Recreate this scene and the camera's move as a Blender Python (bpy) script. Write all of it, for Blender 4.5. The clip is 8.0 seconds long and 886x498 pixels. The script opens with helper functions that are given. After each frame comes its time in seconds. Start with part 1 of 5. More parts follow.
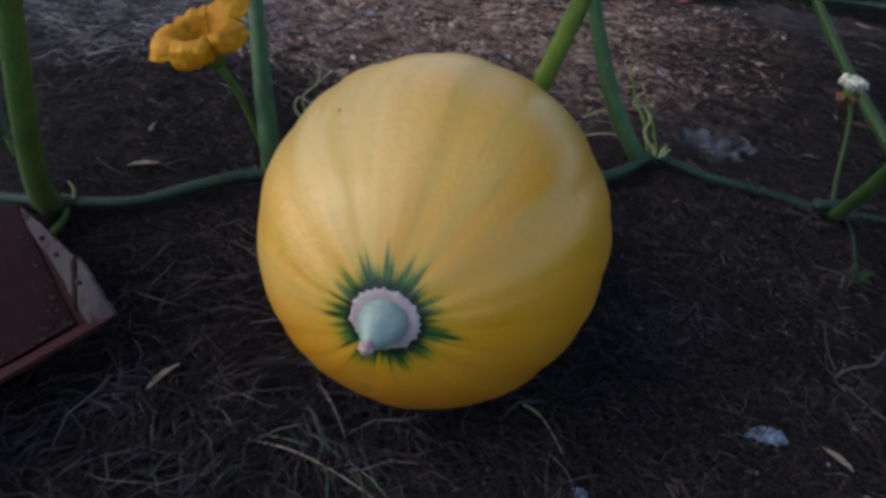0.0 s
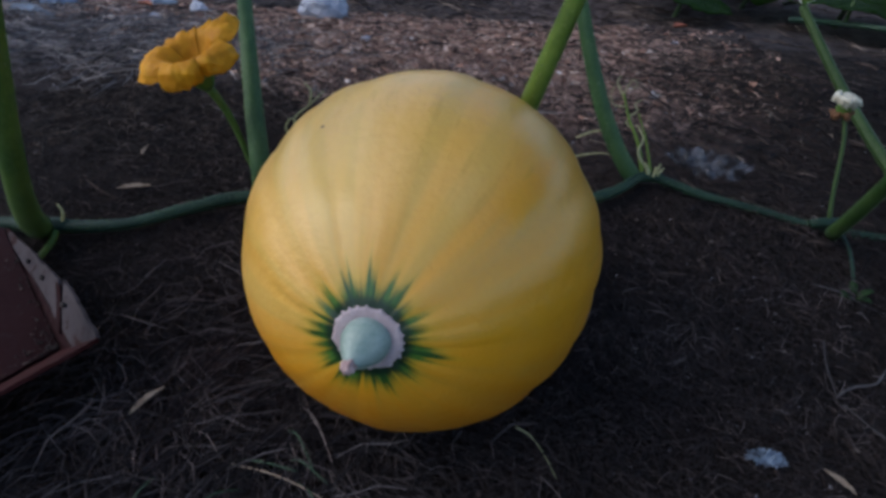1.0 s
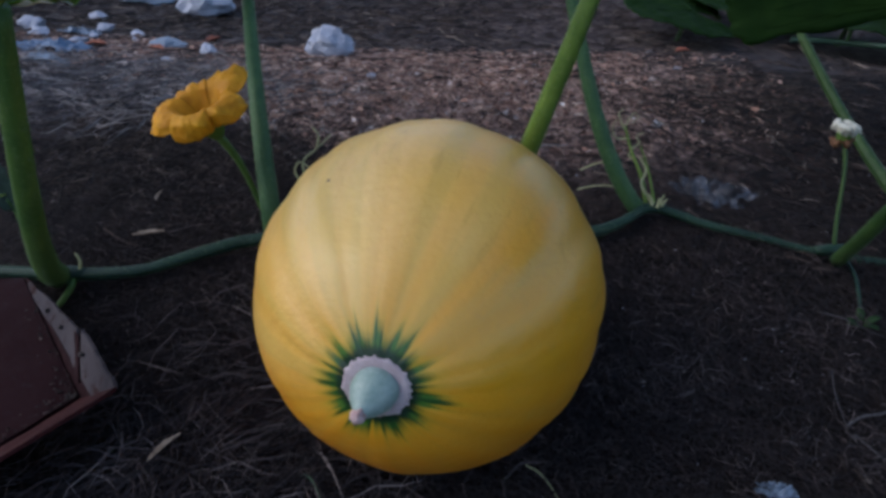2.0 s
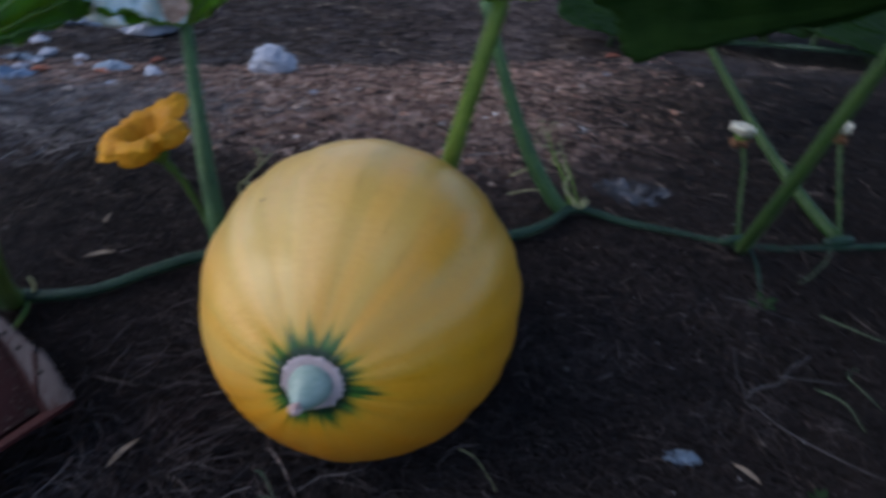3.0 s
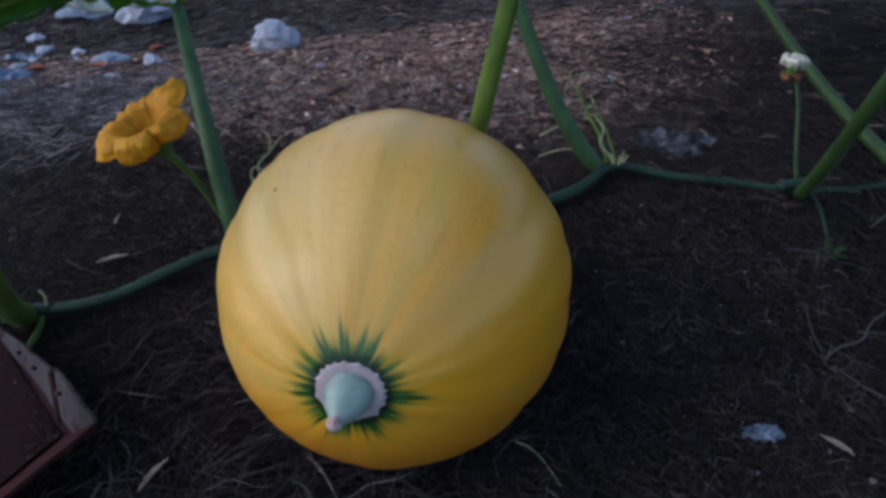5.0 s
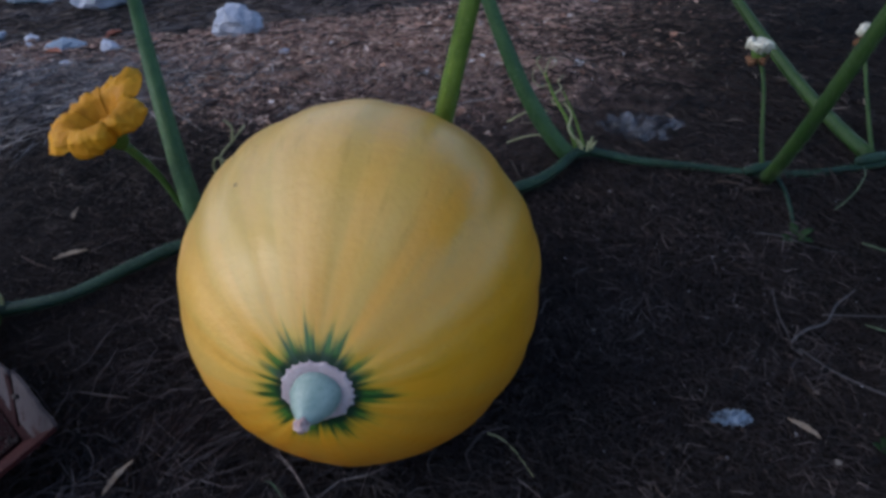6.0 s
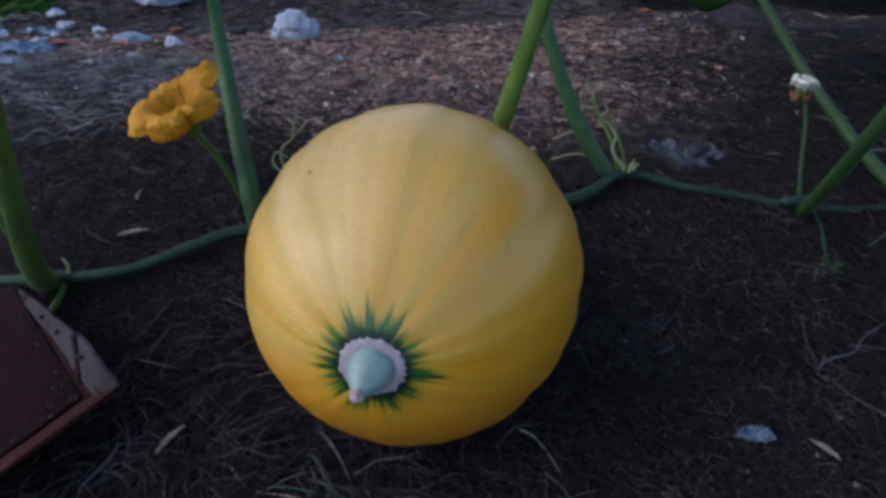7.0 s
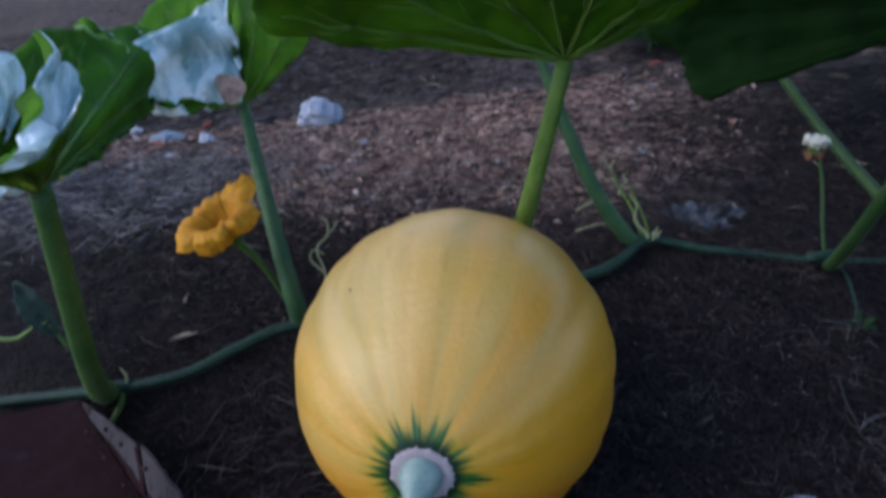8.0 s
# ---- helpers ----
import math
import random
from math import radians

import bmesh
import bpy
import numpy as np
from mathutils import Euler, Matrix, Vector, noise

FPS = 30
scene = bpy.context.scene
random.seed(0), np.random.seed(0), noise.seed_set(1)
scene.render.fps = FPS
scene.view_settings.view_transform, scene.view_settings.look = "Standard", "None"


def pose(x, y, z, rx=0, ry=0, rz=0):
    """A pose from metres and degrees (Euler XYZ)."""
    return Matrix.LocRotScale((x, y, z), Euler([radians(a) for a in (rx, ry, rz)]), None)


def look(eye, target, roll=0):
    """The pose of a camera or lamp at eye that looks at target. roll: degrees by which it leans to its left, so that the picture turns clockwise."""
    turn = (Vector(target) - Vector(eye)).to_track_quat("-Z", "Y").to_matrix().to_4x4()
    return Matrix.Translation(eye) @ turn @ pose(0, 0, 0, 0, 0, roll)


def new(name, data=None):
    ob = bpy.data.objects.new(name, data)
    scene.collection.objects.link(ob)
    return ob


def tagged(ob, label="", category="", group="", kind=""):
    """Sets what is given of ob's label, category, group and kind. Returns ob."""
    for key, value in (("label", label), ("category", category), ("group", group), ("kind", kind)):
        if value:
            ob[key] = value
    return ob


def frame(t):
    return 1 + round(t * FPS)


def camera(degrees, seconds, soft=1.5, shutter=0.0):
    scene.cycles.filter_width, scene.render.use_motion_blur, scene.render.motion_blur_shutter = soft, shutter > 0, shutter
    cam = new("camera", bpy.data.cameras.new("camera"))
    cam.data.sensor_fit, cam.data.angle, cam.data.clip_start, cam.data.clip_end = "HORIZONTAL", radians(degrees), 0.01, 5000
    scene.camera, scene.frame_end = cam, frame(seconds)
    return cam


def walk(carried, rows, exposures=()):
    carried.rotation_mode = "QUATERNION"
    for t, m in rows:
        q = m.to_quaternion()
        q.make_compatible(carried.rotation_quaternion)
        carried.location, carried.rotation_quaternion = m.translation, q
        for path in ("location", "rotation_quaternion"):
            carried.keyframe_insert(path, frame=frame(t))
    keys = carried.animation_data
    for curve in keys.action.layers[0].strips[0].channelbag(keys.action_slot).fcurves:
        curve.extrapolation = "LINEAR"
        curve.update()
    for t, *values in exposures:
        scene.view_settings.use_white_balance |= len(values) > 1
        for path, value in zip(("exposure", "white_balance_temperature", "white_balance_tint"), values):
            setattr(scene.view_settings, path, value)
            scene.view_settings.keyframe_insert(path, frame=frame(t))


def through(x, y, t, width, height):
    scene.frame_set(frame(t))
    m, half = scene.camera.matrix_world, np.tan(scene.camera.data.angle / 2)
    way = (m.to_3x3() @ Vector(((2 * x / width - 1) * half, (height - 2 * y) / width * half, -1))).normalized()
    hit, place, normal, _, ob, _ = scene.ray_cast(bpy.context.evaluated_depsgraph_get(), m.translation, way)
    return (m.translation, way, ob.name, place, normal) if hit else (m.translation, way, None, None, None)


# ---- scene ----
cam = camera(65.0, 8.0, soft=3.4, shutter=0.5)
PATH = [
    (0, (0.1854, 0.0247, 0.3521), (0.1209, 0.8100, -0.2637), 4.40),
    (0.5, (0.1937, 0.0321, 0.3386), (0.1466, 0.8246, -0.2694), 5.54),
    (0.7, (0.1940, 0.0307, 0.3391), (0.1443, 0.8275, -0.2630), 5.56),
    (1, (0.1943, 0.0282, 0.3450), (0.1206, 0.8354, -0.2407), 3.66),
    (1.2, (0.1953, 0.0296, 0.3452), (0.1236, 0.8386, -0.2383), 2.93),
    (1.5, (0.1962, 0.0274, 0.3529), (0.1083, 0.8409, -0.2220), 2.24),
    (1.7, (0.1972, 0.0287, 0.3580), (0.0982, 0.8460, -0.2096), 0.90),
    (2.8, (0.2003, 0.0169, 0.3712), (0.1242, 0.8444, -0.1850), 2.97),
    (2.9, (0.2101, 0.0056, 0.3841), (0.1413, 0.8331, -0.1731), 2.04),
    (3, (0.2227, -0.0049, 0.3862), (0.1817, 0.8266, -0.1678), 0.70),
    (3.2, (0.2327, 0.0005, 0.3738), (0.2142, 0.8066, -0.2176), -2.48),
    (3.5, (0.2204, 0.0144, 0.3676), (0.1905, 0.8083, -0.2397), -2.52),
    (3.7, (0.2139, 0.0196, 0.3659), (0.1594, 0.8124, -0.2412), -3.05),
    (4, (0.2081, 0.0298, 0.3596), (0.1666, 0.8264, -0.2435), -2.32),
    (4.2, (0.2047, 0.0282, 0.3613), (0.1494, 0.8226, -0.2436), -2.95),
    (5.3, (0.2127, 0.0414, 0.3668), (0.1462, 0.8456, -0.2238), -6.04),
    (5.5, (0.2110, 0.0434, 0.3648), (0.1593, 0.8432, -0.2332), -5.67),
    (5.7, (0.2163, 0.0463, 0.3738), (0.1482, 0.8426, -0.2273), -7.39),
    (6, (0.2136, 0.0461, 0.3667), (0.1799, 0.8337, -0.2485), -4.93),
    (6.2, (0.2049, 0.0397, 0.3648), (0.1692, 0.8273, -0.2504), -3.56),
    (6.5, (0.2022, 0.0307, 0.3604), (0.1814, 0.8235, -0.2488), -0.34),
    (6.7, (0.2026, 0.0242, 0.3663), (0.1682, 0.8289, -0.2263), -0.74),
    (7, (0.1979, 0.0180, 0.3735), (0.1328, 0.8207, -0.2194), -1.74),
    (7.2, (0.2003, 0.0178, 0.3834), (0.1242, 0.8217, -0.2065), -3.79),
    (7.5, (0.1968, 0.0203, 0.3934), (0.0930, 0.8291, -0.1855), -5.00),
    (7.7, (0.1979, 0.0252, 0.4019), (0.0860, 0.8343, -0.1749), -7.31),
    (8, (0.2000, 0.0182, 0.4151), (0.0908, 0.8553, -0.1209), -7.89),
]
walk(cam, [(t, look(eye, target, roll)) for t, eye, target, roll in PATH],
     exposures=[(0.0, 0.55, 6250, 10), (1.5, 0.55, 5980, 10), (3.5, 0.51, 5830, 10), (7.0, 0.57, 5650, 10), (8.0, 0.70, 5550, 10)])

# ---- light ----
world = bpy.data.worlds.new("dusk_sky")
scene.world = world
world.use_nodes = True
wn = world.node_tree.nodes
sky = wn.new("ShaderNodeTexSky")
sky.sky_type = "NISHITA"
sky.sun_disc = False
sky.sun_elevation = radians(43)
sky.sun_rotation = radians(-99)
sky.dust_density = 2.0
wn["Background"].inputs["Strength"].default_value = 0.15
world.node_tree.links.new(sky.outputs["Color"], wn["Background"].inputs["Color"])

sun_data = bpy.data.lights.new("evening_sun", "SUN")
sun_data.energy = 0.42
sun_data.angle = radians(70)
sun_data.color = (1.0, 0.97, 0.93)
sun = new("evening_sun", sun_data)
sun.matrix_world = look((-0.72 * 5, -0.12 * 5, 0.68 * 5), (0, 0, 0))


# ---- materials ----
def mat(name):
    m = bpy.data.materials.new(name)
    m.use_nodes = True
    t = m.node_tree
    return m, t, t.nodes["Principled BSDF"]


def node(t, kind, **inputs):
    n = t.nodes.new(kind)
    for key, value in inputs.items():
        sock = n.inputs[int(key[1:])] if key[0] == "i" and key[1:].isdigit() else n.inputs[key.replace("_", " ")]
        if isinstance(value, bpy.types.NodeSocket):
            t.links.new(value, sock)
        else:
            sock.default_value = value
    return n


def math_node(t, op, a, b=0.0, c=0.0):
    n = t.nodes.new("ShaderNodeMath")
    n.operation = op
    for k, v in enumerate((a, b, c)):
        if isinstance(v, bpy.types.NodeSocket):
            t.links.new(v, n.inputs[k])
        else:
            n.inputs[k].default_value = v
    return n.outputs[0]


def mix_col(t, fac, a, b):
    n = t.nodes.new("ShaderNodeMix")
    n.data_type = "RGBA"
    for sock, v in ((n.inputs[0], fac), (n.inputs[6], a), (n.inputs[7], b)):
        if isinstance(v, bpy.types.NodeSocket):
            t.links.new(v, sock)
        else:
            sock.default_value = v if isinstance(v, float) else (*v, 1.0)
    return n.outputs[2]


def smooth(t, v, lo, hi, out_lo=0.0, out_hi=1.0):
    n = t.nodes.new("ShaderNodeMapRange")
    n.interpolation_type = "SMOOTHSTEP"
    t.links.new(v, n.inputs[0])
    for k, x in enumerate((lo, hi, out_lo, out_hi)):
        if isinstance(x, bpy.types.NodeSocket):
            t.links.new(x, n.inputs[k + 1])
        else:
            n.inputs[k + 1].default_value = x
    return n.outputs[0]


def noise_of(t, scale, detail=4.0, rough=0.55, vector=None):
    n = t.nodes.new("ShaderNodeTexNoise")
    n.inputs["Scale"].default_value = scale
    n.inputs["Detail"].default_value = detail
    n.inputs["Roughness"].default_value = rough
    if vector is not None:
        t.links.new(vector, n.inputs["Vector"])
    return n.outputs["Fac"]


def coords(t):
    return t.nodes.new("ShaderNodeTexCoord").outputs["Object"]


def bump(t, p, height, strength=0.3, distance=0.001):
    b = node(t, "ShaderNodeBump", Strength=strength, Distance=distance, Height=height)
    t.links.new(b.outputs[0], p.inputs["Normal"])


def two_tone(name, a, b, scale, rough=0.6, fine=None, bump_d=0.0006, bump_s=0.4, spec=0.4):
    """Two colours mixed by a coarse and a fine grain."""
    m, t, p = mat(name)
    co = coords(t)
    n1, n2 = noise_of(t, scale, 5, 0.6, co), noise_of(t, fine or scale * 9, 3, 0.6, co)
    f = math_node(t, "ADD", math_node(t, "MULTIPLY", n1, 0.65), math_node(t, "MULTIPLY", n2, 0.35))
    t.links.new(mix_col(t, smooth(t, f, 0.32, 0.68), a, b), p.inputs["Base Color"])
    p.inputs["Roughness"].default_value = rough
    p.inputs["Specular IOR Level"].default_value = spec
    bump(t, p, f, bump_s, bump_d)
    return m


def rind_material():
    m, t, p = mat("rind")
    co = coords(t)
    sep = node(t, "ShaderNodeSeparateXYZ", Vector=co)
    x, y, z = sep.outputs
    ang = math_node(t, "ARCTAN2", y, x)
    rho = math_node(t, "SQRT", math_node(t, "ADD", math_node(t, "MULTIPLY", x, x), math_node(t, "MULTIPLY", y, y)))
    ca, sa = math_node(t, "COSINE", ang), math_node(t, "SINE", ang)
    # streaks that run from end to end
    ring = node(t, "ShaderNodeCombineXYZ", X=ca, Y=sa, Z=math_node(t, "MULTIPLY", z, 2.2)).outputs[0]
    streak, streak2 = noise_of(t, 2.6, 2, 0.45, ring), noise_of(t, 7.0, 2, 0.5, ring)
    thin = noise_of(t, 15.0, 2, 0.5, ring)
    blotch, grain = noise_of(t, 16, 4, 0.55, co), noise_of(t, 420, 2, 0.5, co)
    base = mix_col(t, smooth(t, streak, 0.36, 0.64), (0.615, 0.278, 0.006), (0.63, 0.300, 0.010))
    base = mix_col(t, math_node(t, "MULTIPLY", smooth(t, streak2, 0.45, 0.75), 0.16), base, (0.66, 0.37, 0.06))
    base = mix_col(t, math_node(t, "MULTIPLY", smooth(t, blotch, 0.45, 0.75), 0.30), base, (0.57, 0.238, 0.004))
    # light from the upper left painted as broad paler streaks, the underside's shade deepest
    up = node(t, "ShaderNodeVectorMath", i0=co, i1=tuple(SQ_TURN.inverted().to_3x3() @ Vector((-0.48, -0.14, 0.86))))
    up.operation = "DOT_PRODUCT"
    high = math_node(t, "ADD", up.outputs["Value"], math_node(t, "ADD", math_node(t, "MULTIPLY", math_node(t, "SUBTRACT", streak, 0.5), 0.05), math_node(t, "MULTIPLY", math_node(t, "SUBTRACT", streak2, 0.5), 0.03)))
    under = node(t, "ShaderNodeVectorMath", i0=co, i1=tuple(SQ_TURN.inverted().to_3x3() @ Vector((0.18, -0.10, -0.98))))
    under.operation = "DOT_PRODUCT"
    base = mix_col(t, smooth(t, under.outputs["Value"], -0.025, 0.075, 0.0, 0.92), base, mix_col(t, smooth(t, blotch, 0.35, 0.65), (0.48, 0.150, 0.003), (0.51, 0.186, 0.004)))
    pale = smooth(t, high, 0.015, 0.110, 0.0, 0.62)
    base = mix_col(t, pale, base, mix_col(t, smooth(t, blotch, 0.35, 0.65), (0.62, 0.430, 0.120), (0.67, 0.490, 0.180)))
    base = mix_col(t, math_node(t, "MULTIPLY", smooth(t, noise_of(t, 85, 4, 0.65, co), 0.45, 0.72), 0.18), base, (0.49, 0.28, 0.05))
    # olive streaks on the shoulder and thin darker lines along the ribs
    olive = math_node(t, "MULTIPLY", smooth(t, noise_of(t, 5.5, 2, 0.5, ring), 0.44, 0.62), smooth(t, high, -0.03, 0.06, 0.08, 0.22))
    base = mix_col(t, olive, base, (0.36, 0.29, 0.06))
    lines = math_node(t, "MULTIPLY", smooth(t, thin, 0.58, 0.72), math_node(t, "MULTIPLY", smooth(t, blotch, 0.4, 0.6), 0.26))
    base = mix_col(t, lines, base, (0.36, 0.22, 0.025))
    # frayed green star round the blossom end
    turn = node(t, "ShaderNodeCombineXYZ", X=ca, Y=sa).outputs[0]
    wave = math_node(t, "ABSOLUTE", math_node(t, "SINE", math_node(t, "ADD", math_node(t, "MULTIPLY", ang, 7.0), math_node(t, "MULTIPLY", noise_of(t, 2.5, 2, 0.5, turn), 9.0))))
    spike = math_node(t, "POWER", math_node(t, "SUBTRACT", 1.0, wave), 0.85)
    length = smooth(t, noise_of(t, 4.0, 3, 0.7, node(t, "ShaderNodeCombineXYZ", X=ca, Y=sa, Z=3.0).outputs[0]), 0.32, 0.66, 0.2, 1.0)
    brush = noise_of(t, 9.0, 3, 0.6, turn)
    reach = math_node(t, "ADD", 0.0188, math_node(t, "ADD", smooth(t, brush, 0.28, 0.72, 0.0, 0.0050), math_node(t, "MULTIPLY", spike, math_node(t, "MULTIPLY", length, 0.0150))))
    edge = math_node(t, "ADD", math_node(t, "SUBTRACT", reach, rho), math_node(t, "MULTIPLY", math_node(t, "SUBTRACT", noise_of(t, 240, 2, 0.5, co), 0.5), 0.003))
    front = smooth(t, z, 0.02, 0.05)
    halo = math_node(t, "MULTIPLY", math_node(t, "MULTIPLY", smooth(t, edge, -0.014, 0.002), front), 0.45)
    base = mix_col(t, halo, base, (0.30, 0.27, 0.012))
    green = math_node(t, "MULTIPLY", smooth(t, edge, -0.0062, 0.0045), front)
    deep = mix_col(t, smooth(t, brush, 0.36, 0.62), (0.060, 0.145, 0.020), (0.011, 0.055, 0.010))
    deep = mix_col(t, smooth(t, rho, 0.0230, 0.0185), deep, (0.005, 0.024, 0.010))
    base = mix_col(t, green, base, deep)
    # small brown scars
    for place in SCARS:
        d = node(t, "ShaderNodeVectorMath", i0=co, i1=place)
        d.operation = "DISTANCE"
        base = mix_col(t, smooth(t, d.outputs["Value"], 0.0016, 0.0006), base, (0.13, 0.07, 0.025))
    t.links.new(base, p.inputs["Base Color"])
    t.links.new(smooth(t, blotch, 0.3, 0.7, 0.34, 0.46), p.inputs["Roughness"])
    p.inputs["Specular IOR Level"].default_value = 0.5
    p.inputs["Coat Weight"].default_value = 0.25
    p.inputs["Coat Roughness"].default_value = 0.22
    p.inputs["Subsurface Weight"].default_value = 0.05
    p.inputs["Subsurface Radius"].default_value = (0.006, 0.003, 0.001)
    h = math_node(t, "ADD", math_node(t, "MULTIPLY", streak2, 0.28), math_node(t, "ADD", math_node(t, "MULTIPLY", grain, 0.10), math_node(t, "ADD", math_node(t, "MULTIPLY", thin, 0.12), math_node(t, "ADD", math_node(t, "MULTIPLY", noise_of(t, 70, 3, 0.6, co), 0.75), math_node(t, "MULTIPLY", noise_of(t, 190, 3, 0.6, co), 0.45)))))
    bump(t, p, h, 0.55, 0.0016)
    return m


def leaf_material(name, dark, light, through, share, rough=0.55, spec=0.4, crinkle=0.003):
    """Leaf skin: reflects and lets light through."""
    m, t, p = mat(name)
    co = coords(t)
    n1, n2, n3 = noise_of(t, 28, 4, 0.6, co), noise_of(t, 150, 3, 0.6, co), noise_of(t, 62, 2, 0.5, co)
    f = math_node(t, "ADD", math_node(t, "MULTIPLY", n1, 0.45), math_node(t, "ADD", math_node(t, "MULTIPLY", n2, 0.2), math_node(t, "MULTIPLY", n3, 0.35)))
    t.links.new(mix_col(t, smooth(t, f, 0.38, 0.58), dark, light), p.inputs["Base Color"])
    p.inputs["Roughness"].default_value = rough
    p.inputs["Specular IOR Level"].default_value = spec
    bump(t, p, math_node(t, "ADD", math_node(t, "MULTIPLY", n2, 0.4), math_node(t, "MULTIPLY", n3, 1.5)), 0.9, crinkle)
    tr = node(t, "ShaderNodeBsdfTranslucent")
    t.links.new(mix_col(t, smooth(t, f, 0.3, 0.7), tuple(c * 0.75 for c in through), through), tr.inputs["Color"])
    mixer = node(t, "ShaderNodeMixShader", i0=share, i1=p.outputs[0], i2=tr.outputs[0])
    t.links.new(mixer.outputs[0], t.nodes["Material Output"].inputs["Surface"])
    return m


def silver_sheen_leaf(name):
    """Upper leaf skin: sky sheen painted pale onto silvery ridges, blue-green in the furrows."""
    m, t, p = mat(name)
    co = coords(t)
    long = node(t, "ShaderNodeMapping", Vector=co, Rotation=(0.3, 0.5, 0.7), Scale=(1.0, 0.3, 0.3))
    ridge = noise_of(t, 75, 3, 0.5, long.outputs[0])
    big, fine = noise_of(t, 20, 3, 0.55, co), noise_of(t, 160, 3, 0.6, co)
    c = mix_col(t, smooth(t, ridge, 0.38, 0.56), (0.36, 0.50, 0.50), (0.86, 0.91, 0.90))
    c = mix_col(t, smooth(t, big, 0.54, 0.70, 0.0, 0.8), c, (0.15, 0.30, 0.29))
    t.links.new(mix_col(t, smooth(t, fine, 0.45, 0.75, 0.0, 0.2), c, (0.50, 0.64, 0.62)), p.inputs["Base Color"])
    p.inputs["Roughness"].default_value = 0.45
    p.inputs["Specular IOR Level"].default_value = 0.55
    bump(t, p, math_node(t, "ADD", ridge, math_node(t, "MULTIPLY", fine, 0.2)), 1.0, 0.012)
    return m


def stem_material(name, a, b, pale):
    """Bristly green stem with lengthwise streaks."""
    m, t, p = mat(name)
    co = coords(t)
    n1, n2 = noise_of(t, 30, 4, 0.6, co), noise_of(t, 520, 2, 0.6, co)
    base = mix_col(t, smooth(t, n1, 0.3, 0.7), a, b)
    base = mix_col(t, math_node(t, "MULTIPLY", smooth(t, n2, 0.58, 0.72), 0.45), base, pale)
    t.links.new(base, p.inputs["Base Color"])
    p.inputs["Roughness"].default_value = 0.55
    p.inputs["Specular IOR Level"].default_value = 0.25
    p.inputs["Subsurface Weight"].default_value = 0.1
    p.inputs["Subsurface Radius"].default_value = (0.003, 0.005, 0.001)
    bump(t, p, n2, 0.4, 0.0008)
    return m


def litter_material(name, stops, rough=0.85, mottle=0.62):
    """One colour for each loose piece, out of a ramp."""
    m, t, p = mat(name)
    ramp = t.nodes.new("ShaderNodeValToRGB")
    geo = t.nodes.new("ShaderNodeNewGeometry")
    t.links.new(geo.outputs["Random Per Island"], ramp.inputs[0])
    el = ramp.color_ramp.elements
    el[0].position, el[0].color = stops[0][0], (*stops[0][1], 1)
    el[1].position, el[1].color = stops[-1][0], (*stops[-1][1], 1)
    for pos, c in stops[1:-1]:
        el.new(pos).color = (*c, 1)
    grain = noise_of(t, 300, 3, 0.6, coords(t))
    patch = noise_of(t, 24, 4, 0.6, coords(t))
    c = mix_col(t, smooth(t, patch, 0.36, 0.62, mottle, 0.0), ramp.outputs[0], (0.007, 0.0058, 0.0072))
    t.links.new(mix_col(t, smooth(t, grain, 0.3, 0.75, 0.0, 0.4), c, (0.02, 0.014, 0.012)), p.inputs["Base Color"])
    p.inputs["Roughness"].default_value = rough
    p.inputs["Specular IOR Level"].default_value = 0.25
    return m


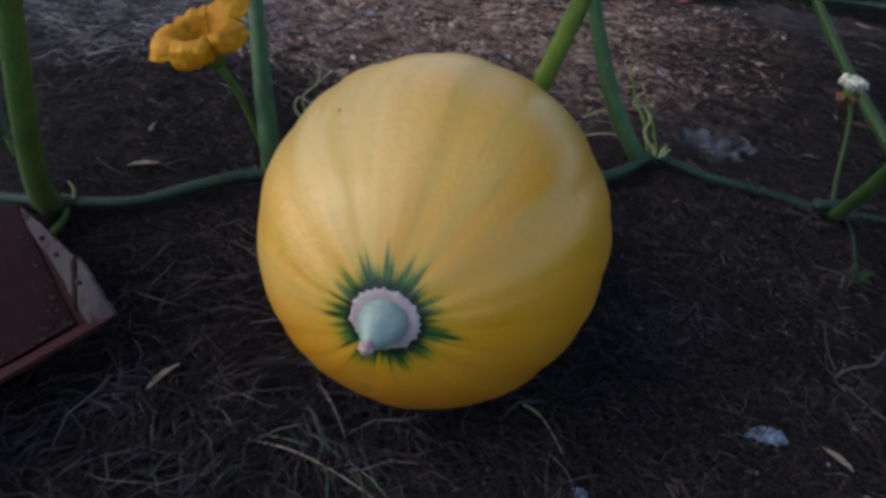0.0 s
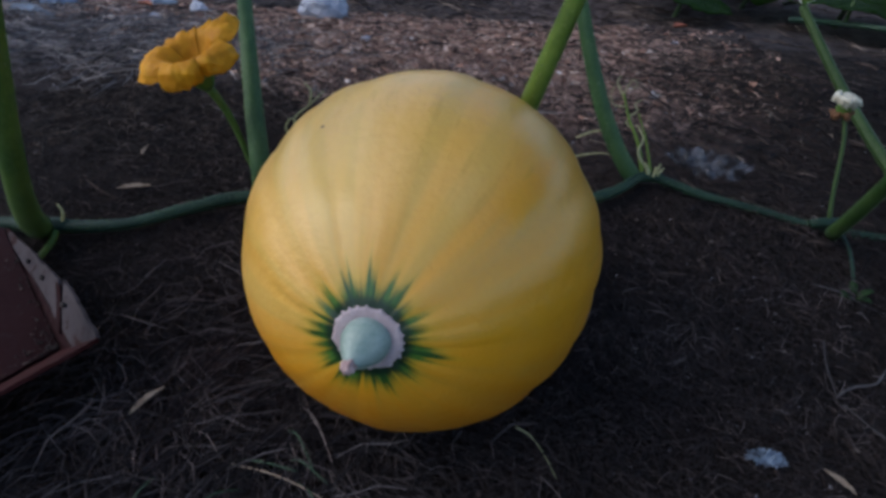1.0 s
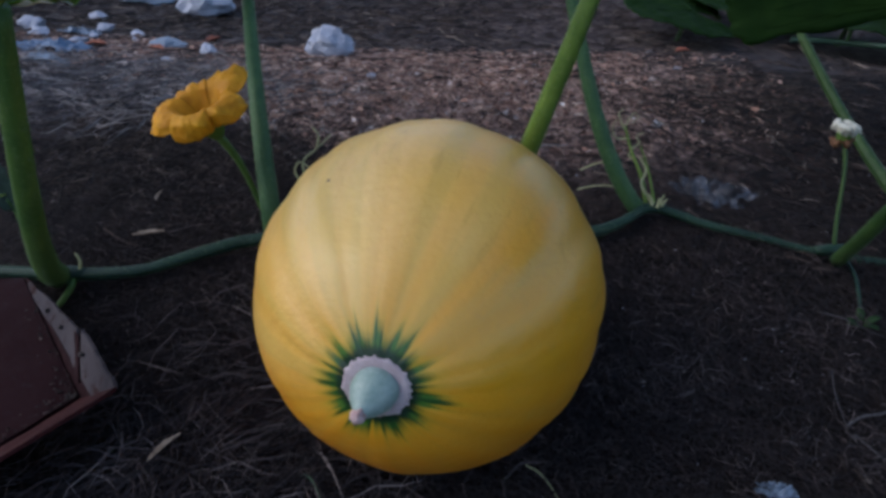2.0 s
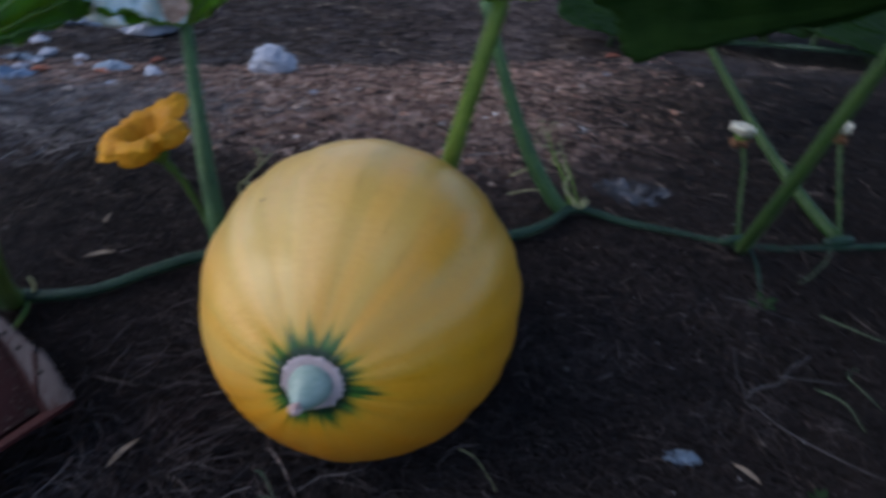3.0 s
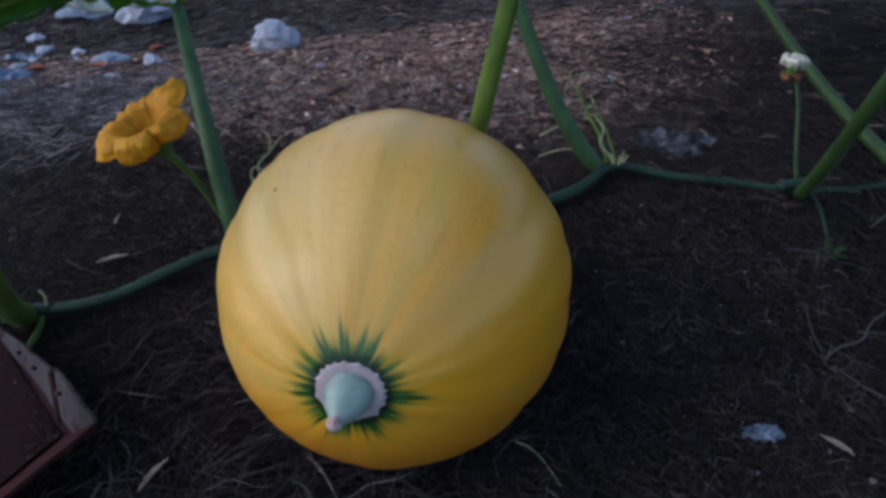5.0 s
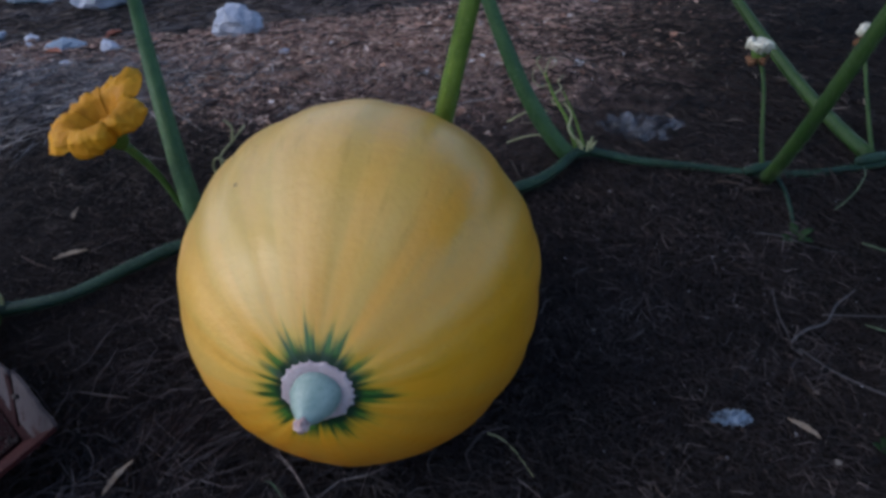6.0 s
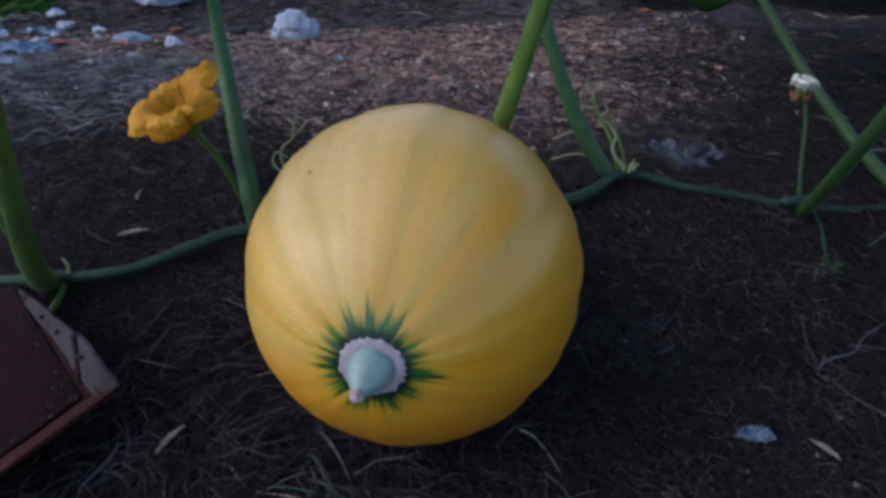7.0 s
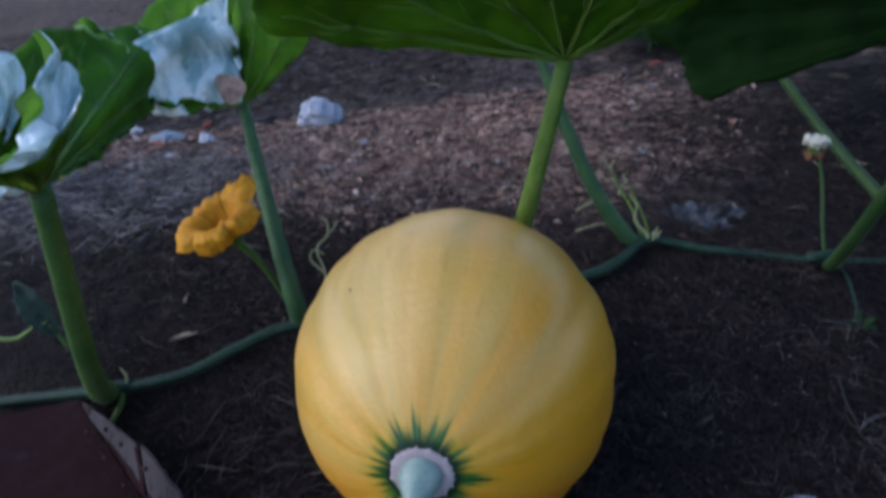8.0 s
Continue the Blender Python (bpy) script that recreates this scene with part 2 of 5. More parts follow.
def soil_material():
    m, t, p = mat("soil")
    co = coords(t)
    big, mid, fine = noise_of(t, 3.5, 5, 0.6, co), noise_of(t, 38, 6, 0.7, co), noise_of(t, 260, 4, 0.7, co)
    clod = noise_of(t, 13, 4, 0.6, co)
    across, y, _ = node(t, "ShaderNodeSeparateXYZ", Vector=co).outputs
    # rotted bed round the vine, leaf shade in its colour; dry needle-strewn earth behind
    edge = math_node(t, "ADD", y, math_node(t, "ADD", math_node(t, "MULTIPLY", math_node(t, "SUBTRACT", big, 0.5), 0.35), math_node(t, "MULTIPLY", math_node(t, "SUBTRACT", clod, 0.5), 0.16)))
    # ragged right edge: the fall to dark there paints in leaf shade
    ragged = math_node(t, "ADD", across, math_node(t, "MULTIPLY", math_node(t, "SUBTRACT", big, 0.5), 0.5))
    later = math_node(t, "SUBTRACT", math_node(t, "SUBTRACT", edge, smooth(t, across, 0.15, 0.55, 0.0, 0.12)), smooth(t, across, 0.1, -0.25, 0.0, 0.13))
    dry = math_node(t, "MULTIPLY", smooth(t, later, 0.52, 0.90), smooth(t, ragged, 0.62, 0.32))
    damp_shade_c = mix_col(t, smooth(t, mid, 0.32, 0.68), (0.0060, 0.0047, 0.0048), (0.024, 0.0178, 0.0168))
    damp_shade_c = mix_col(t, smooth(t, clod, 0.50, 0.66, 0.0, 0.7), damp_shade_c, (0.0056, 0.0043, 0.0045))
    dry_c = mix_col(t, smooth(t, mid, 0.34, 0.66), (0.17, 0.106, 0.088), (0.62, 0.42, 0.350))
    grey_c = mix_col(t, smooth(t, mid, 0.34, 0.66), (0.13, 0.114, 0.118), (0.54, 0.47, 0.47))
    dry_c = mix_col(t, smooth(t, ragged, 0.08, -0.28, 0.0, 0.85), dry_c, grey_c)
    c = mix_col(t, dry, damp_shade_c, dry_c)
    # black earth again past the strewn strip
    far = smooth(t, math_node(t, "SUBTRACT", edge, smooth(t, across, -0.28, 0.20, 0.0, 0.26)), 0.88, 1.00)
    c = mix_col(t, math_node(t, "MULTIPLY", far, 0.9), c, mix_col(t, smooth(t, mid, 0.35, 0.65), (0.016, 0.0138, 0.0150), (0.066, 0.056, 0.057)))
    # further off the soil is patchy
    flat = node(t, "ShaderNodeVectorMath", i0=co, i1=(0.0, 0.8, 0.0))
    flat.operation = "DISTANCE"
    wide = math_node(t, "ADD", math_node(t, "MULTIPLY", noise_of(t, 1.1, 6, 0.7, co), 0.5), math_node(t, "MULTIPLY", mid, 0.5))
    patchy = mix_col(t, smooth(t, wide, 0.36, 0.64), (0.030, 0.023, 0.021), (0.115, 0.085, 0.074))
    c = mix_col(t, smooth(t, math_node(t, "ADD", flat.outputs["Value"], math_node(t, "MULTIPLY", big, 0.8)), 1.3, 2.4), c, patchy)
    c = mix_col(t, math_node(t, "MULTIPLY", smooth(t, fine, 0.5, 0.75), 0.45), c, (0.085, 0.060, 0.050))
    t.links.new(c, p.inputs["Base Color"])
    p.inputs["Roughness"].default_value = 0.95
    p.inputs["Specular IOR Level"].default_value = 0.15
    bump(t, p, math_node(t, "ADD", math_node(t, "MULTIPLY", mid, 0.6), math_node(t, "MULTIPLY", fine, 0.4)), 1.0, 0.008)
    return m
def worn_paint(name, paint, paint2, bare, amount):
    m, t, p = mat(name)
    co = coords(t)
    n1, n2, n3 = noise_of(t, 22, 5, 0.65, co), noise_of(t, 130, 4, 0.7, co), noise_of(t, 9, 3, 0.5, co)
    c = mix_col(t, smooth(t, n3, 0.35, 0.65), paint, paint2)
    wear = math_node(t, "ADD", math_node(t, "MULTIPLY", n1, 0.7), math_node(t, "MULTIPLY", n2, 0.3))
    c = mix_col(t, smooth(t, wear, amount, amount + 0.07), c, bare)
    c = mix_col(t, math_node(t, "MULTIPLY", smooth(t, n2, 0.55, 0.7), 0.6), c, (0.02, 0.014, 0.014))
    t.links.new(c, p.inputs["Base Color"])
    t.links.new(smooth(t, n2, 0.3, 0.7, 0.75, 0.95), p.inputs["Roughness"])
    p.inputs["Specular IOR Level"].default_value = 0.08
    bump(t, p, wear, 0.5, 0.0012)
    return m


def film_material(name, dim, lit, thin, solid):
    m, t, p = mat(name)
    co = coords(t)
    n = noise_of(t, 60, 4, 0.7, co)
    t.links.new(mix_col(t, smooth(t, n, 0.35, 0.65), dim, lit), p.inputs["Base Color"])
    p.inputs["Roughness"].default_value = 0.3
    t.links.new(smooth(t, n, 0.3, 0.7, thin, solid), p.inputs["Alpha"])
    return m


# centre and axis of the squash
SQ = Vector((0.1519, 0.3669, 0.0981))
SQ_AXIS = Vector((-0.0925, -0.9700, 0.2231)).normalized()
SQ_A, SQ_B = 0.105, 0.1139
SQ_TURN = SQ_AXIS.to_track_quat("Z", "Y").to_matrix().to_4x4()
SQ_POSE = Matrix.Translation(SQ) @ SQ_TURN
SCARS = [tuple(SQ_POSE.inverted() @ Vector(v)) for v in ((0.102, 0.336, 0.188), (0.202, 0.316, 0.175), (0.223, 0.310, 0.157), (0.160, 0.275, 0.165), (0.118, 0.385, 0.199))]

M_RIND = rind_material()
M_SCAR = two_tone("scar_cork", (0.3306, 0.261, 0.2697), (0.435, 0.3654, 0.3741), 160, 0.85, 700, 0.0012, 0.7)
M_NUB = two_tone("nub_skin", (0.1479, 0.2262, 0.1958), (0.2784, 0.348, 0.3132), 60, 0.38, 400, 0.0004)
M_NUB_TIP = two_tone("nub_tip", (0.28, 0.17, 0.16), (0.56, 0.42, 0.40), 300, 0.8)
M_STEM_BLUE = stem_material("stem_blue_green", (0.02816, 0.07216, 0.02816), (0.05808, 0.1188, 0.04224), (0.1496, 0.2024, 0.1232))
M_STEM_LIME = stem_material("stem_lime", (0.0748, 0.132, 0.0176), (0.1408, 0.2112, 0.0352), (0.2464, 0.2992, 0.1232))
M_STEM_DEEP = stem_material("stem_deep", (0.03696, 0.0836, 0.0176), (0.06864, 0.1232, 0.02464), (0.1496, 0.2024, 0.088))
M_STEM_DARK = stem_material("stem_dark", (0.0176, 0.04576, 0.00968), (0.0352, 0.0704, 0.01584), (0.0792, 0.1144, 0.0528))
M_BRISTLE = two_tone("bristles", (0.045, 0.075, 0.035), (0.10, 0.14, 0.075), 150, 0.6)
M_VINE = stem_material("vine_skin", (0.00704, 0.02376, 0.01584), (0.0176, 0.044, 0.0264), (0.0528, 0.0792, 0.0616))
M_LEAF_TOP = silver_sheen_leaf("leaf_top")
M_LEAF_UNDER = leaf_material("leaf_under", (0.020, 0.050, 0.008), (0.036, 0.078, 0.013), (0.42, 0.66, 0.07), 0.66, 0.6, 0.25)
# darker copy of the leaf skin, with shade from above put in its colour
M_LEAF_SHADED = leaf_material("leaf_shaded", (0.008, 0.026, 0.004), (0.014, 0.038, 0.006), (0.05, 0.13, 0.012), 0.4, 0.75, 0.1)
M_VEIN = stem_material("vein_skin", (0.08, 0.16, 0.022), (0.13, 0.22, 0.035), (0.15, 0.22, 0.08))
M_LEAF_DRY = two_tone("dry_patch", (0.36, 0.22, 0.18), (0.72, 0.54, 0.46), 110, 0.8, 500, 0.0016, 0.8)
M_PETAL = leaf_material("petal", (0.522, 0.2175, 0.00435), (0.696, 0.348, 0.01044), (0.783, 0.435, 0.0174), 0.3, 0.6, 0.3)
M_CALYX = stem_material("calyx_skin", (0.05, 0.10, 0.02), (0.09, 0.16, 0.03), (0.2, 0.25, 0.1))
M_BUD_WHITE = two_tone("withered_petal", (0.3915, 0.3741, 0.2871), (0.6264, 0.609, 0.522), 200, 0.8, 900, 0.001, 0.6)
M_BUD_BROWN = two_tone("withered_brown", (0.06, 0.03, 0.012), (0.16, 0.07, 0.03), 200, 0.8)
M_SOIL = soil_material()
M_STRAW = litter_material("straw_dark", [(0.0, (0.008178, 0.006315, 0.006919)), (0.5, (0.02126, 0.01579, 0.01652)), (0.75, (0.03271, 0.02591, 0.02691)), (0.93, (0.06134, 0.04777, 0.04766)), (1.0, (0.1554, 0.1254, 0.1153))])
# straw_dark again, darkened to carry the shade on the right of the bed
M_STRAW_SHADED = litter_material("straw_shaded", [(0.0, (0.003445, 0.002851, 0.00324)), (0.5, (0.008422, 0.006377, 0.006903)), (0.8, (0.01148, 0.009383, 0.009723)), (0.96, (0.02603, 0.02026, 0.02043)), (1.0, (0.08422, 0.06903, 0.0648))])
M_STRAW_PALE = litter_material("straw_pale", [(0.0, (0.01218, 0.00957, 0.01079)), (0.45, (0.02871, 0.02262, 0.02436)), (0.8, (0.07134, 0.05568, 0.05742)), (1.0, (0.2001, 0.1653, 0.1583))], 0.8, 0.5)
M_STRAW_GREY = litter_material("straw_grey", [(0.0, (0.040, 0.035, 0.037)), (0.5, (0.17, 0.147, 0.146)), (0.85, (0.36, 0.315, 0.305)), (1.0, (0.46, 0.42, 0.41))], 0.85, 0.5)
M_STRAW_DULL = litter_material("straw_dull", [(0.0, (0.01408, 0.009918, 0.008258)), (0.6, (0.04224, 0.03018, 0.0251)), (0.93, (0.0968, 0.06899, 0.05667)), (1.0, (0.2992, 0.2415, 0.2024))])
M_STRAW_DRY = litter_material("straw_dry", [(0.0, (0.05, 0.03007, 0.02444)), (0.3, (0.19, 0.1145, 0.09118)), (0.65, (0.44, 0.2813, 0.2256)), (0.92, (0.6, 0.4171, 0.3384)), (1.0, (0.8, 0.6596, 0.5734))], 0.85, 0.45)
M_CRUMB = litter_material("crumbs", [(0.0, (0.0087, 0.006525, 0.006264)), (0.7, (0.03654, 0.0261, 0.02349)), (0.95, (0.0957, 0.0696, 0.0609)), (1.0, (0.2958, 0.261, 0.2349))])
M_FLAKE = litter_material("flakes", [(0.0, (0.055, 0.030, 0.024)), (0.35, (0.22, 0.118, 0.088)), (0.6, (0.42, 0.230, 0.165)), (0.85, (0.56, 0.37, 0.29)), (0.95, (0.72, 0.56, 0.48)), (1.0, (0.86, 0.82, 0.80))], 0.8, 0.3)
M_BLADE = two_tone("grass_blade", (0.012, 0.034, 0.018), (0.030, 0.062, 0.032), 90, 0.6, 600, 0.0004)
M_BLUE_SHEET = two_tone("blue_sheet", (0.06875, 0.1125, 0.1875), (0.15, 0.2063, 0.3), 35, 0.55, 240, 0.003, 0.6)
M_SPECK = litter_material("specks", [(0.0, (0.10, 0.09, 0.10)), (0.7, (0.28, 0.28, 0.31)), (1.0, (0.62, 0.63, 0.68))])
M_DRY_LEAF = two_tone("dry_leaf", (0.1462, 0.1078, 0.07656), (0.2645, 0.2088, 0.1601), 120, 0.8, 700, 0.0008)
M_BROWN_LEAF = two_tone("brown_leaf", (0.045, 0.024, 0.010), (0.11, 0.060, 0.026), 140, 0.8, 700, 0.0012)
M_RED_LEAF = two_tone("red_leaf", (0.17, 0.045, 0.025), (0.26, 0.09, 0.05), 120, 0.7, 700, 0.0008)
M_STONE = two_tone("pale_stone", (0.2175, 0.2349, 0.2871), (0.4089, 0.4176, 0.4785), 30, 0.85, 260, 0.004, 0.6)
M_STONE_BLUE = two_tone("blue_stone", (0.1044, 0.1392, 0.1914), (0.2088, 0.2523, 0.3132), 30, 0.8, 260, 0.003, 0.6)
M_PAN = worn_paint("pan_red", (0.01057, 0.00336, 0.004382), (0.01634, 0.004951, 0.006208), (0.02114, 0.01326, 0.01598), 0.56)
M_PAN_PALE = worn_paint("pan_worn", (0.0272, 0.02312, 0.0272), (0.05576, 0.0476, 0.05168), (0.02312, 0.00884, 0.00884), 0.53)
M_PAN_EDGE = worn_paint("pan_edge", (0.0216, 0.0056, 0.0064), (0.0328, 0.0092, 0.0096), (0.072, 0.048, 0.048), 0.60)
M_DARK = two_tone("dark_gap", (0.012, 0.010, 0.010), (0.025, 0.018, 0.018), 200, 0.9)
M_FILM = film_material("film", (0.032, 0.036, 0.048), (0.192, 0.208, 0.256), 0.0, 0.24)
M_SCRAP = film_material("scrap", (0.0783, 0.1044, 0.1479), (0.2436, 0.3045, 0.3915), 0.5, 1.0)
M_TWIG = two_tone("twig_bark", (0.038, 0.034, 0.036), (0.085, 0.075, 0.076), 150, 0.8, 800, 0.0006)
M_TENDRIL = two_tone("tendril_skin", (0.20, 0.22, 0.09), (0.40, 0.39, 0.22), 150, 0.6)


# ---- building helpers ----
def mesh_of(name, verts, faces, materials, smooth_faces=True, mat_ids=None):
    me = bpy.data.meshes.new(name)
    me.from_pydata([tuple(v) for v in verts], [], faces)
    for m in materials if isinstance(materials, (list, tuple)) else [materials]:
        me.materials.append(m)
    if smooth_faces:
        me.polygons.foreach_set("use_smooth", [True] * len(me.polygons))
    if mat_ids is not None:
        me.polygons.foreach_set("material_index", mat_ids)
    me.update()
    return me


def part(name, data, parent, label=""):
    """One mesh object under a thing or a part; the mesh is in the world's metres."""
    ob = new(name, data)
    ob.parent = parent
    ob.matrix_parent_inverse = parent.matrix_basis.inverted() if parent.parent is None else (parent.parent.matrix_basis @ parent.matrix_parent_inverse @ parent.matrix_basis).inverted()
    if label:
        ob["label"] = label
    return ob


def thing(name, at, label, category, group="", kind=""):
    ob = new(name)
    ob.empty_display_size = 0.02
    ob.matrix_basis = Matrix.Translation(at)
    return tagged(ob, label, category, group, kind)


def smoothstep(a, b, v):
    u = min(1.0, max(0.0, (v - a) / (b - a)))
    return u * u * (3 - 2 * u)


def ground_z(x, y):
    """The lie of the land: a low bank under the vine, falling away behind it."""
    return 0.030 * smoothstep(0.33, 0.62, y) - 0.11 * smoothstep(0.75, 1.6, y)


def rough_z(x, y):
    n = noise.noise(Vector((x * 9, y * 9, 0.3))) * 0.006 + noise.noise(Vector((x * 34, y * 34, 1.7))) * 0.0028
    return ground_z(x, y) + n * smoothstep(0.0, 0.05, abs(y) + 0.05)


def bezier(c, n):
    c = [Vector(p) for p in c]
    out = []
    for k in range(n):
        t = k / (n - 1)
        out.append(c[0] * (1 - t) ** 3 + c[1] * 3 * t * (1 - t) ** 2 + c[2] * 3 * t * t * (1 - t) + c[3] * t ** 3)
    return out


def spline(points, per=8):
    """A Catmull-Rom curve through the points."""
    p = [Vector(v) for v in points]
    p = [2 * p[0] - p[1]] + p + [2 * p[-1] - p[-2]]
    out = []
    for i in range(1, len(p) - 2):
        for k in range(per):
            t = k / per
            a, b, c, d = p[i - 1], p[i], p[i + 1], p[i + 2]
            out.append(0.5 * (2 * b + (c - a) * t + (2 * a - 5 * b + 4 * c - d) * t * t + (3 * b - a - 3 * c + d) * t ** 3))
    out.append(p[-2])
    return out


def tube(path, radius, sides=12, ribs=0, rib=0.0, wobble=0.0, seed=0):
    """Verts and faces of a closed tube; radius(t) in metres along 0..1."""
    n = len(path)
    verts, faces = [], []
    ref = Vector((0.3, 0.2, 1.0)).normalized()
    side = None
    for i, p in enumerate(path):
        d = (path[min(i + 1, n - 1)] - path[max(i - 1, 0)]).normalized()
        side = d.cross(ref).normalized() if side is None else (side - d * side.dot(d)).normalized()
        up = d.cross(side)
        r = radius(i / (n - 1))
        for k in range(sides):
            a = 2 * math.pi * k / sides
            rr = r * (1 + rib * math.cos(ribs * a)) * (1 + wobble * noise.noise(Vector((i * 0.35 + seed, k * 0.9, seed))))
            verts.append(p + (side * math.cos(a) + up * math.sin(a)) * rr)
    for i in range(n - 1):
        for k in range(sides):
            a, b = i * sides + k, i * sides + (k + 1) % sides
            faces.append((a, b, b + sides, a + sides))
    faces.append(tuple(range(sides))[::-1])
    faces.append(tuple(range((n - 1) * sides, n * sides)))
    return verts, faces


def joined(pieces):
    verts, faces = [], []
    for v, f in pieces:
        o = len(verts)
        verts += list(v)
        faces += [tuple(i + o for i in face) for face in f]
    return verts, faces


def bristles(path, radius, count, length, seed):
    """Short stiff hairs round a stem."""
    rnd = random.Random(seed)
    out = []
    for _ in range(count):
        t = rnd.random()
        i = min(int(t * (len(path) - 1)), len(path) - 2)
        p = path[i].lerp(path[i + 1], t * (len(path) - 1) - i)
        d = (path[i + 1] - path[i]).normalized()
        s = d.orthogonal().normalized()
        s.rotate(Matrix.Rotation(rnd.random() * 6.283, 3, d))
        b = p + s * radius(t) * 0.96
        w = d * 0.00022
        tip = b + (s + d * rnd.uniform(-0.5, 0.5)) * length * rnd.uniform(0.5, 1.2)
        q = s.cross(d) * 0.00022
        out.append(([b - w, b + w, b + q, tip], [(0, 1, 3), (1, 2, 3), (2, 0, 3)]))
    return joined(out)


# ---- ground ----
def axis_steps(lo, hi, step, far):
    inner = list(np.arange(lo, hi + step / 2, step))
    out, d, v = [], step, hi
    while v < far:
        d *= 1.22
        v += d
        out.append(v)
    back, d, v = [], step, lo
    while v > -far:
        d *= 1.22
        v -= d
        back.append(v)
    return back[::-1] + inner + out


def build_ground():
    xs, ys = axis_steps(-0.55, 0.85, 0.008, 90.0), axis_steps(0.12, 1.25, 0.008, 90.0)
    verts = [(x, y, rough_z(x, y) if abs(x) < 4 and abs(y) < 5 else ground_z(x, y)) for y in ys for x in xs]
    w = len(xs)
    faces = [(j * w + i, j * w + i + 1, (j + 1) * w + i + 1, (j + 1) * w + i) for j in range(len(ys) - 1) for i in range(w - 1)]
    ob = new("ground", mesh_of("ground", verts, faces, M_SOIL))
    tagged(ob, "dark damp garden soil tinted with shade, drier, paler behind the vine", "ground", kind="structure")


build_ground()


# ---- squash ----
def build_squash():
    th = thing("squash", (SQ.x, SQ.y, 0.0), "round yellow-orange squash with a green star, resting on dark soil", "squash")
    nu, nv = 288, 96
    verts, faces = [], []
    for j in range(nv + 1):
        f = math.pi * j / nv
        for i in range(nu):
            a = 2 * math.pi * i / nu
            lobes = 0.5 + 0.5 * math.cos(a * 10 + 0.7 * math.sin(a * 2 + 1.0))
            groove = (0.5 + 0.5 * math.cos(a * 19 + 1.3 * math.sin(a * 3 + 0.4))) ** 2 * (0.6 + 0.8 * noise.noise(Vector((math.cos(a) * 3, math.sin(a) * 3, f))))
            r = 1 - (0.011 * lobes ** 2 + 0.0120 * groove) * (1.0 - 0.55 * smoothstep(-0.1, 0.75, math.cos(f))) * math.sin(f) ** 0.7 + 0.005 * noise.noise(Vector((math.cos(a) * 2, math.sin(a) * 2, f * 1.5)))
            z = math.cos(f)
            dip = 0.012 * math.exp(-(math.sin(f) / 0.20) ** 2) if z > 0 else 0.03 * math.exp(-(math.sin(f) / 0.25) ** 2)
            verts.append(SQ_POSE @ Vector((SQ_A * r * math.sin(f) * math.cos(a), SQ_A * r * math.sin(f) * math.sin(a), SQ_B * (r - dip * 0.4) * z)))
    for j in range(nv):
        for i in range(nu):
            a, b = j * nu + i, j * nu + (i + 1) % nu
            faces.append((a, a + nu, b + nu, b))
    inv = SQ_POSE.inverted()
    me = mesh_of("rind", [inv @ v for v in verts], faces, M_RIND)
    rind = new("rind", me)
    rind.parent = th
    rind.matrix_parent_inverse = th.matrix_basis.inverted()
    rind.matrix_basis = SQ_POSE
    # corky ring with a ragged rim
    n, rows = 220, [(0.0, -0.0010), (0.0098, 0.0002), (0.0115, 0.0005), (0.0145, 0.0008), (0.0159, 0.0007), (0.0163, -0.0016)]
    verts, faces = [], []
    top = SQ_B * 0.9975
    for k, (r, h) in enumerate(rows):
        for i in range(n):
            a = 2 * math.pi * i / n
            rag = 1 + (0.085 * abs(math.sin(a * 9 + 0.6 + 1.6 * math.sin(a * 3))) ** 12 + 0.02 * noise.noise(Vector((math.cos(a) * 9, math.sin(a) * 9, 1.0))) + 0.05 * noise.noise(Vector((math.cos(a) * 2.2, math.sin(a) * 2.2, 4.0)))) * (r / 0.0172) ** 2
            rr = r * rag
            fall = SQ_B * (1 - math.sqrt(max(0.0, 1 - (rr / SQ_A) ** 2)))
            verts.append(SQ_POSE @ Vector((rr * math.cos(a) * 1.04, rr * math.sin(a) * 0.98, top - fall + h)))
    for k in range(len(rows) - 1):
        for i in range(n):
            a, b = k * n + i, k * n + (i + 1) % n
            faces.append((a, b, b + n, a + n))
    part("scar_ring", mesh_of("scar_ring", verts, faces, M_SCAR), th, "thin corky pale lilac scar ring")
    # the blunt cone in the middle, leaning down to one side
    lean = SQ_POSE.inverted().to_3x3() @ Vector(NUB_LEAN)
    lean.z = 0
    c0 = Vector((0.0, 0.0, top - 0.001))
    profile = [(0.0, 0.0120), (0.1, 0.0126), (0.25, 0.0121), (0.42, 0.0108), (0.58, 0.0090), (0.72, 0.0070), (0.85, 0.0050), (0.95, 0.0036), (1.0, 0.0030)]
    verts, faces = [], []
    n = 40
    for t, r in profile:
        c = c0 + Vector((0, 0, 0.0165 * t)) + lean * (t ** 1.3)
        for i in range(n):
            a = 2 * math.pi * i / n
            rr = 0.93 * r * (1 + 0.04 * noise.noise(Vector((math.cos(a) * 2, math.sin(a) * 2, t * 4))))
            verts.append(SQ_POSE @ (c + Vector((rr * math.cos(a), rr * math.sin(a), 0))))
    for k in range(len(profile) - 1):
        for i in range(n):
            a, b = k * n + i, k * n + (i + 1) % n
            faces.append((a, b, b + n, a + n))
    faces.append(tuple(range((len(profile) - 1) * n, len(profile) * n)))
    nub = part("nub", mesh_of("nub", verts, faces, M_NUB), th, "pale blue-green conical nub")
